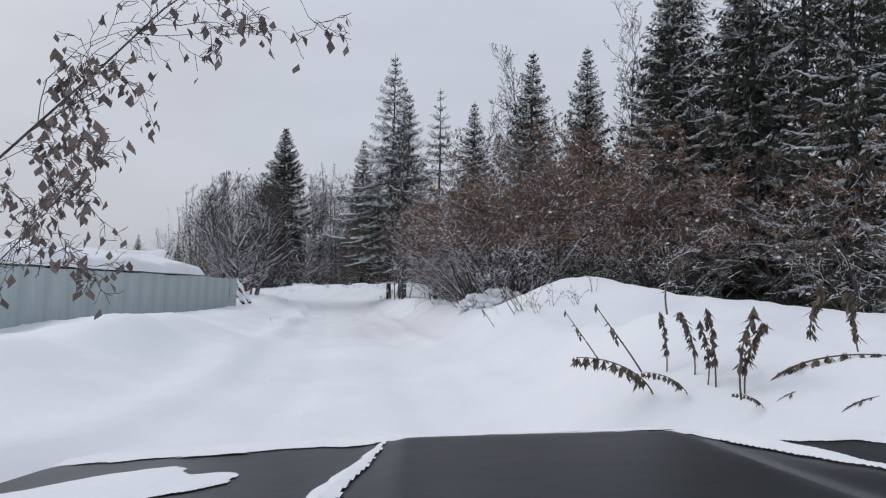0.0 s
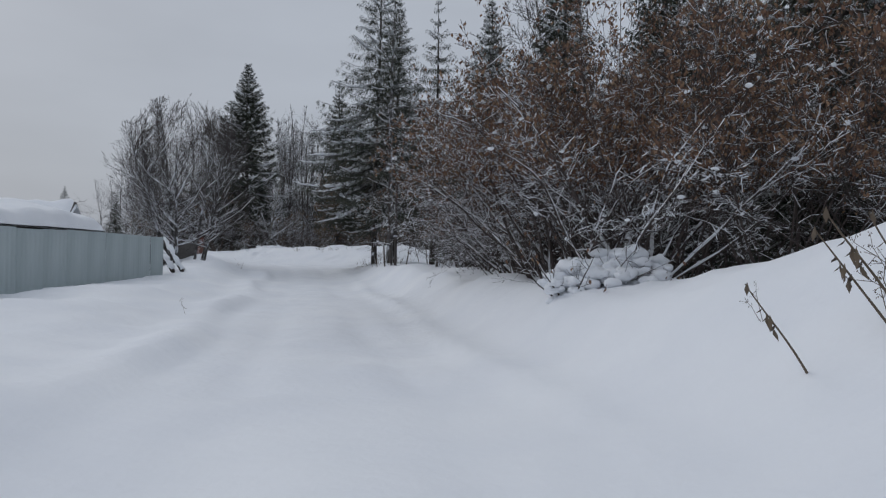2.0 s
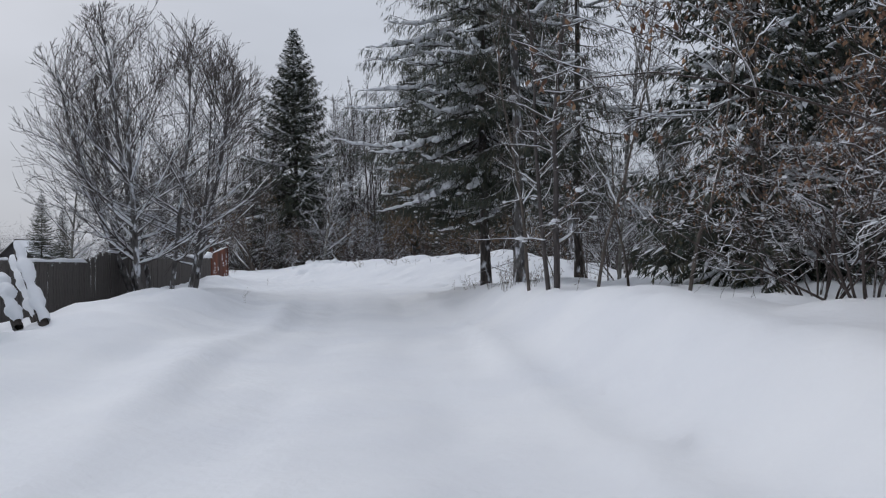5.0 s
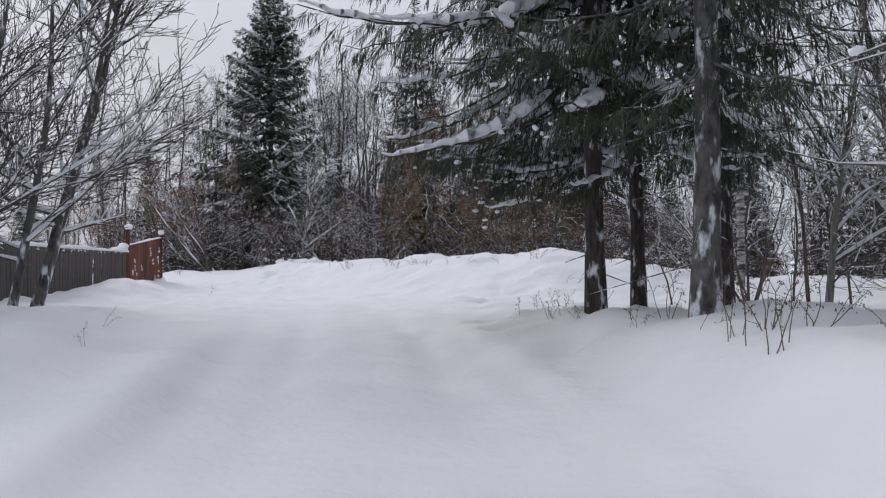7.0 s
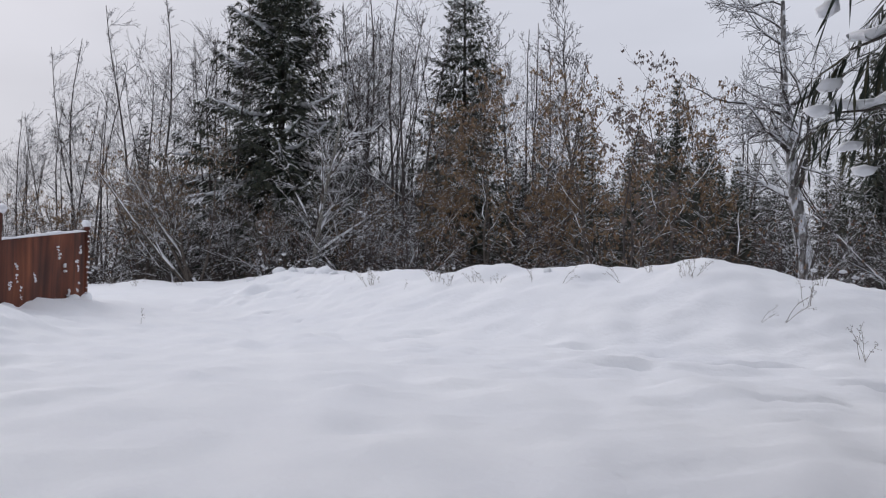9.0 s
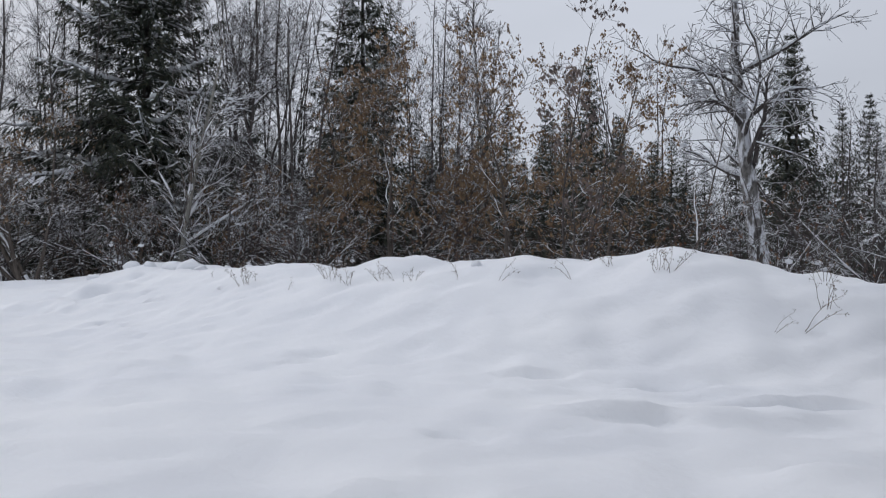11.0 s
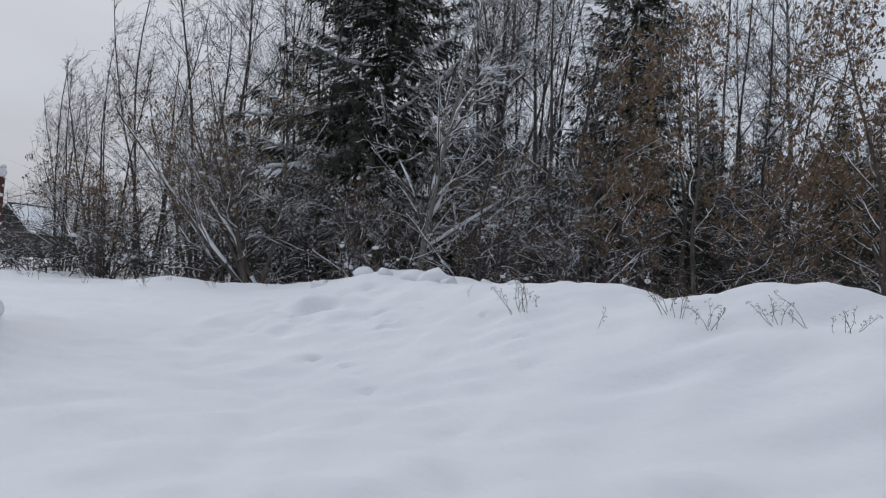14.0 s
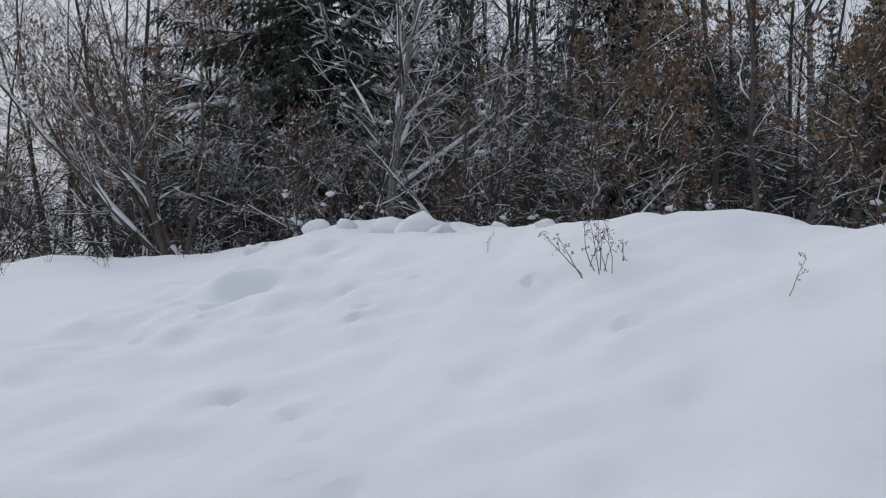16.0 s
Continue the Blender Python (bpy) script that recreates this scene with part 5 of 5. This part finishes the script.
log_mesh = mesh_of("pole", *tubes([(0, 0, 0), (0, 0, 0.8)], [(0, 0, 0.8), (0.02, 0, 1.7)], [0.07, 0.062], [0.062, 0.05], 10), BARK_SPRUCE, True)
for a, b in (((-9.45, 35.6, 1.2), (-8.45, 34.75, 0.02)), ((-9.35, 35.1, 0.72), (-8.75, 34.6, 0.05)), ((-10.0, 36.3, 1.0), (-9.0, 35.4, 0.05)), ((-10.4, 36.2, 0.9), (-9.9, 35.3, 0.05))):
    va, vb = Vector(a), Vector(b)
    e = thing("leaning_pole", "leaning pole thickly covered with snow beside the fence", "pole", "poles by the fence")
    e.matrix_world = Matrix.Translation(vb) @ (va - vb).to_track_quat("Z", "Y").to_matrix().to_4x4()
    part("pole", log_mesh, None, e)
    span = (va - vb).length
    f = np.linspace(0.03, 1.0, 22)
    thick = (0.085 + 0.022 * np.sin(f * 17 + a[0] * 9) + 0.014 * np.sin(f * 41 + a[1])) * np.minimum(1, (1.02 - f) * 9 + 0.2)
    lie = np.array([(vb + (va - vb) * float(g))[:] for g in f]) + np.stack([0.015 * np.sin(f * 23), 0 * f, 0.07 + 0.02 * np.sin(f * 13)], 1)
    o = part("snow_cap", mesh_of("snow_cap", *pipe(lie, thick, 10), SNOW_LOAD, True), None, e)
    o.matrix_local = e.matrix_world.inverted()

# ---- tree whose leafy boughs hang over the start of the track ----
overhang = bare_tree(61, 4.4, 7, 0.4, 0.013, (13, 5, 3), (0.24, 0.45, 0.5), 0.0, 1300, (0.05, 0.095), BARK_GREY, LEAF_GREY, 0.1, thin=0.0024, bow=0.2, wander=0.4, low=0.5,
                     aim=[(0.8, -0.02, 2.5), (1.0, 0.0, 2.5), (0.6, 0.03, 2.6), (0.8, -0.1, 2.3), (0.6, 0.06, 2.3), (-0.2, 0.1, 1.0), (0.9, 0.1, 2.8)])
tree_thing("leafy_tree", overhang, "young tree with withered leaves hanging over the track", "tree", "", on(-3.1, 3.0, 0.02), 0, 1.0, "stem")
tree_thing("leafy_sapling", leafy_young, "thin young tree with a few withered hanging leaves", "sapling", "", on(-12.6, 20.0, 0.02), 50, 0.62, "stem")


# ---- dry weeds, ferns and snow lumps ----
def weed_meshes(seed, stems, height, lean, heads):
    """The stalks of a dry weed, each with its side twigs and seed heads."""
    rng = np.random.default_rng(seed)
    out = []
    for s in range(stems):
        p = np.array([rng.normal(0, 0.04), rng.normal(0, 0.04), -0.08])
        d = np.array([rng.normal(0, lean), rng.normal(0, lean), 1.0])
        h = height * rng.uniform(0.55, 1.1)
        pts, p0, p1, tips = [p], [], [], []
        for k in range(5):
            d = d / np.linalg.norm(d)
            q = p + d * h / 5
            pts.append(q)
            if k > 1:
                for m in range(2):
                    e = q + (d * 0.6 + rng.normal(0, 0.5, 3)) * h * 0.13
                    p0.append(q), p1.append(e), tips.append(e)
            p = q
            d = d + rng.normal(0, 0.14, 3) - np.array([0, 0, 0.12 * lean * k])
        tips.append(p)
        v, f = pipe(pts, 0.004 - 0.0005 * np.arange(6), 5)
        w, g = tubes(p0, p1, np.full(len(p0), 0.002), np.full(len(p0), 0.0015), 3)
        tip = np.concatenate([np.array(tips) + rng.normal(0, 0.008, (len(tips), 3)) for _ in range(heads)])
        lv, lf = leaves_at(tip, rng, 0.008, 0.018)
        out.append(mesh_of("stalk", np.concatenate([v, w, lv]), [f, g + len(v), lf + len(v) + len(w)], STALK))
    return out


def fern_mesh(seed, height, bow, leaflets=60, straight=False):
    """A withered frond: an arching or straight stem with leaflets that hang from it."""
    rng = np.random.default_rng(seed)
    n = 12
    f = np.linspace(0, 1, n + 1)
    pts = np.stack([bow * f ** 1.6, 0.03 * np.sin(f * 5), height * np.sin(f * (1.2 + 0.9 * bow)) - 0.05], 1)
    if straight:
        pts = np.stack([bow * f, 0.02 * np.sin(f * 5), height * f - 0.05], 1)
    v, q = pipe(pts, 0.007 * (1 - 0.6 * f), 5)
    s = pts[4:][rng.integers(0, n - 3, leaflets)] + rng.normal(0, 0.008, (leaflets, 3))
    d = np.stack([rng.normal(0, 0.025, leaflets), rng.normal(0, 0.03, leaflets), -rng.uniform(0.03, 0.08, leaflets)], 1)
    lv, lf = sprays(s, s + d, np.full(leaflets, 0.012))
    return mesh_of("frond", np.concatenate([v, lv]), [q, lf + len(v)], STALK)


weeds = [weed_meshes(1, 4, 0.5, 0.35, 4), weed_meshes(2, 2, 0.55, 0.5, 3), weed_meshes(3, 6, 0.42, 0.45, 5), weed_meshes(4, 1, 0.45, 0.3, 6)]
WEEDS = [
    # x, y, kind, size
    (2.35, 13.8, 1, 0.75), (2.7, 13.0, 1, 0.83), (2.9, 12.8, 0, 1.2), (2.95, 12.0, 2, 1.05), (3.3, 12.6, 0, 1.27), (3.7, 12.2, 2, 1.2), (4.1, 12.9, 0, 1.12), (-4.42, 22.5, 3, 1.1),
    (-2.8, 45.9, 3, 1.2), (-2.7, 46.7, 1, 0.9), (-3.1, 47.0, 0, 0.8), (-1.2, 37.6, 0, 0.9), (-0.9, 36.7, 3, 1.0), (-1.45, 38.8, 0, 1.1), (-1.55, 39.3, 2, 1.0), (-8.4, 42.7, 1, 0.9),
    (-1.8, 40.6, 0, 1.6), (-1.2, 41.2, 2, 1.6), (-1.9, 43.2, 0, 1.6), (-1.8, 55.6, 1, 0.8), (-0.8, 54.3, 0, 1.2), (0.1, 54.2, 2, 1.1), (-3.0, 45.2, 3, 1.0), (-2.75, 44.5, 2, 0.8),
    (1.3, 51.7, 0, 1.4), (-12.2, 56.3, 3, 1.0), (-9.0, 44.1, 1, 0.8), (-8.92, 60.56, 2, 1.3), (-8.86, 60.5, 0, 1.0), (-7.98, 59.6, 3, 0.8), (-7.3, 59.55, 2, 1.1), (-7.2, 59.4, 0, 0.9), (-6.96, 59.15, 2, 0.9),
    (-6.4, 59.0, 2, 0.9), (-6.15, 58.87, 1, 0.9), (-5.94, 58.69, 2, 0.8), (-5.2, 58.35, 1, 1.1), (-4.72, 58.06, 1, 1.1), (-3.5, 58.0, 1, 1.2), (-3.0, 58.1, 2, 0.9), (-2.45, 57.2, 2, 1.3), (-2.55, 57.25, 0, 1.0),
    (-1.45, 55.65, 1, 1.4), (-0.9, 55.98, 0, 1.3), (-9.8, 61.7, 1, 0.5), (-7.36, 61.0, 1, 0.9), (-13.4, 64.8, 2, 1.0), (-14.6, 65.0, 0, 1.1), (-15.4, 64.4, 2, 1.0), (-16.35, 63.7, 2, 1.0),
    (-16.8, 65.0, 0, 1.0), (-17.9, 65.2, 2, 1.2), (-19.0, 65.2, 0, 1.2), (-20.2, 65.0, 2, 1.2), (-12.5, 65.4, 0, 1.0), (-0.2, 57.3, 0, 1.3), (0.9, 56.6, 2, 1.3),
    (-3.42, 46.57, 3, 1.1), (-3.03, 45.4, 0, 1.0), (-2.9, 45.3, 3, 1.3), (-2.37, 42.7, 2, 0.9), (-2.24, 41.1, 1, 1.1), (-2.01, 40.7, 0, 1.3), (-2.02, 40.4, 3, 1.6), (-1.96, 39.9, 0, 1.5),
    (2.62, 12.8, 0, 1.27), (2.8, 12.6, 1, 1.35),
]
weed_rng = np.random.default_rng(17)
for x, y, kind, size in WEEDS:
    e = thing("dry_weed", "dry brown weed stalks sticking out of the snow", "weed", "dry weeds", on(x, y), weed_rng.uniform(0, 360), 0.85 * size)
    for stalk in weeds[kind]:
        part("stalk", stalk, None, e)
fronds = [fern_mesh(1, 0.26, 0.5, 110), fern_mesh(2, 0.55, 0.12, 90), fern_mesh(3, 0.24, 0.62, 130), fern_mesh(4, 0.42, 0.3, 14), fern_mesh(5, 0.6, 0.06, 70), fern_mesh(6, 0.45, 0.32, 8, True)]
FERNS = [
    # x, y, kind, turn, size
    (2.74, 3.75, 0, 180, 0.95), (2.88, 3.45, 0, 172, 0.5), (2.73, 5.48, 5, 178, 0.95), (2.79, 4.19, 5, 184, 1.05), (2.88, 3.92, 4, 176, 0.72), (2.98, 3.61, 1, 182, 0.75), (3.03, 3.35, 4, 165, 0.85),
    (3.0, 3.42, 4, 200, 0.7), (3.09, 3.07, 4, 20, 0.95), (3.12, 3.1, 1, 5, 0.8), (3.2, 3.05, 2, 0, 1.1), (3.17, 2.85, 2, 6, 0.6), (3.15, 2.9, 0, 175, 0.3), (3.37, 2.5, 2, 0, 0.62), (2.22, 12.92, 5, 180, 1.05), (2.6, 12.7, 5, 150, 1.2), (2.68, 12.75, 5, 178, 1.3), (2.75, 12.7, 5, 200, 1.2),
    (3.32, 5.35, 3, 60, 1.3), (4.3, 4.6, 1, 60, 1.1), (4.9, 5.0, 1, 120, 1.1),
]
for x, y, kind, turn, size in FERNS:
    e = thing("withered_fern", "withered dark fern frond bent over the snow", "fern", "ferns beside the track", on(x, y), turn, 1.15 * size)
    part("frond", fronds[kind], None, e)

bush = tree_thing("buried_bush", bare_tree(71, 1.3, 9, 1.6, 0.014, (5, 4), (0.5, 0.5), 0.1, 40, (0.05, 0.08), BARK_BROWN, LEAF_BROWN, 0.6), "low bush buried under plump pillows of snow", "bush", "", on(1.95, 18.55, 0.05), 0, 1.0, "stem")
pillow_rng = np.random.default_rng(23)
pillows = [(-0.32, -0.3, 0.15), (-0.2, -0.1, 0.19), (-0.05, 0.1, 0.22), (0.02, -0.32, 0.16), (0.15, -0.05, 0.23), (0.25, -0.38, 0.17), (0.35, 0.12, 0.25), (0.45, -0.25, 0.19), (0.55, 0.0, 0.24), (0.65, -0.38, 0.17),
           (0.75, 0.1, 0.24), (0.85, -0.2, 0.2), (1.0, 0.05, 0.24), (1.1, -0.3, 0.17), (1.2, 0.1, 0.22), (0.3, 0.4, 0.24), (0.7, 0.42, 0.25), (0.0, -0.52, 0.13), (0.42, -0.55, 0.14), (0.9, -0.5, 0.14), (-0.1, 0.4, 0.2), (1.35, -0.1, 0.18)]
for px, py, pr in pillows:
    z = float(ground_z(1.95 + px, 18.55 + py)) - float(ground_z(1.95, 18.55)) + pillow_rng.uniform(0.02, 0.3)
    part("snow_pillow", mesh_of("snow_pillow", *blobs([(px, py, z), *((px, py, z) + pillow_rng.normal(0, 0.55 * pr, (5, 3)))], pr * np.array([0.8, 0.6, 0.5, 0.45, 0.55, 0.4]), pillow_rng, 0.7), SNOW_LOAD, True), None, bush)
for x, y, r in ((-11.35, 64.3, 0.36), (-10.88, 64.0, 0.44), (-10.62, 63.75, 0.22), (-12.6, 65.0, 0.25), (-9.9, 63.3, 0.16), (-13.3, 64.6, 0.22), (-12.1, 64.8, 0.2), (-4.9, 58.9, 0.15), (-9.4, 63.0, 0.14)):
    lump = new("snow_lump", mesh_of("snow_lump", *blobs([(0, 0, 0)], [0.62 * r], pillow_rng, 0.75), SNOW_LOAD, True))
    lump.location = (x, y, float(ground_z(x, y)) + 0.08 * r)
    tagged(lump, "rounded lump of snow on the bank", "snow lump", "lumps on the bank")

# ---- front of the car, standing where the drive begins ----
car = thing("car_front", "front of a dark car with patches of snow", "car", "", (1.42, -1.46, -0.31), 2)
car.matrix_world = pose(1.5, -1.46, -0.325, 0, -2.8, 1)


def bonnet_z(x, y):
    u = x / 1.0
    dome = 0.022 * float(np.clip((0.36 - abs(x - 0.03)) * 11, 0, 1)) * float(np.clip((1.62 - y) * 7, 0, 1))
    return 1.045 - 0.075 * (y - 0.55) - 0.012 * u ** 4 - 0.02 * u * u - 0.3 * max(0.0, (y - 1.5)) ** 2 + dome


bx, by = np.meshgrid(np.linspace(-1.0, 1.0, 101), np.linspace(0.55, 1.78, 40))
bz = np.array([[bonnet_z(x, y) for x, y in zip(rx, ry)] for rx, ry in zip(bx, by)])
bi = np.arange(bx.size).reshape(bx.shape)
bf = np.stack([bi[:-1, :-1], bi[:-1, 1:], bi[1:, 1:], bi[1:, :-1]], -1).reshape(-1, 4)
bv = np.stack([bx, by, bz], -1).reshape(-1, 3)
part("bonnet", mesh_of("bonnet", np.concatenate([bv, bv - np.array([0, 0, 0.03])]), [bf, bf[:, ::-1] + bx.size], CAR_PAINT, True), None, car, "dark glossy bonnet")
for s in (-1, 1):
    bm = bmesh.new()
    box(bm, min(s * 0.86, s * 0.7), max(s * 0.86, s * 0.7), 0.3, 1.85, 0.5, 0.83)
    bmesh.ops.bevel(bm, geom=list(bm.edges), offset=0.04, segments=3, affect="EDGES")
    part("wing", bm, CAR_PAINT, car)
    o = part("headlight", box_mesh("headlight", (0.36, 0.1, 0.16), LAMP_GLASS, 0.03), None, car, "clear headlight")
    o.location = (s * 0.58, 1.82, 0.6)
    wheel = part("wheel", mesh_of("wheel", *tubes([(-0.09, 0, 0)], [(0.09, 0, 0)], [0.2], [0.2], 24), STEEL, True), None, car)
    wheel.location = (s * 0.74, 1.1, 0.3)
    bm = bmesh.new()
    rings = [[bm.verts.new((x, r * math.cos(a), r * math.sin(a))) for a in np.arange(28) * 2 * math.pi / 28] for x, r in ((-0.1, 0.2), (-0.1, 0.29), (-0.07, 0.32), (0.07, 0.32), (0.1, 0.29), (0.1, 0.2))]
    for a, b in zip(rings, rings[1:]):
        for k in range(28):
            bm.faces.new((a[k], a[(k + 1) % 28], b[(k + 1) % 28], b[k]))
    part("tyre", bm, RUBBER, wheel)
o = part("bumper", box_mesh("bumper", (1.66, 0.2, 0.3), CAR_PAINT, 0.06), None, car)
o.location = (0, 1.88, 0.28)
o = part("grille", box_mesh("grille", (0.8, 0.06, 0.16), CAR_BLACK, 0.02), None, car)
o.location = (0, 1.84, 0.6)
CAR_PAINT.node_tree.nodes["Principled BSDF"].inputs["Specular IOR Level"].default_value = 0.22
fx, fy = np.meshgrid(np.linspace(-0.99, 0.99, 420), np.linspace(0.8, 1.76, 230))
rough = ripple(fx * 5, fy * 5, SMALL) * 0.5 + ripple(fx * 5, fy * 5, BROAD) * 0.7


def zone(d):
    """One where d is well inside, falling to none outside."""
    return np.clip(d, -1.5, 1.0)


cover = np.maximum.reduce([
    # third zone: white reflection along the dome's left edge, shaped as a snow strip
    zone((fy - 1.5 + 0.03 * fx) / 0.08), zone(1.2 - np.hypot((fx + 0.72) / 0.2, (fy - 1.16) / 0.14)), zone(1.0 - np.abs(fx + 0.325 - 0.1 * (fy - 1.1)) / 0.03) * (fy < 1.5),
    zone(1.0 - np.abs(fx - 0.42 - 0.3 * (1.5 - fy)) / 0.03), zone(1.0 - np.hypot((fx - 0.84) / 0.16, (fy - 1.46) / 0.07)),
])
depth = cover + 0.55 * rough
keep = depth > 0.25
fz = np.array([[bonnet_z(x, y) for x, y in zip(rx, ry)] for rx, ry in zip(fx, fy)]) + np.clip(0.002 + 0.011 * (depth - 0.25), 0.0015, 0.018)
fi = np.arange(fx.size).reshape(fx.shape)
ff = np.stack([fi[:-1, :-1], fi[:-1, 1:], fi[1:, 1:], fi[1:, :-1]], -1).reshape(-1, 4)
ff = ff[keep.ravel()[ff].all(axis=1)]
tagged(part("snow_and_reflection", mesh_of("snow_and_reflection", np.stack([fx, fy, fz], -1).reshape(-1, 3), ff, SNOW_LOAD, True), None, car, "thin patches of wet snow and a white strip imitating a reflection"), kind="stuff")
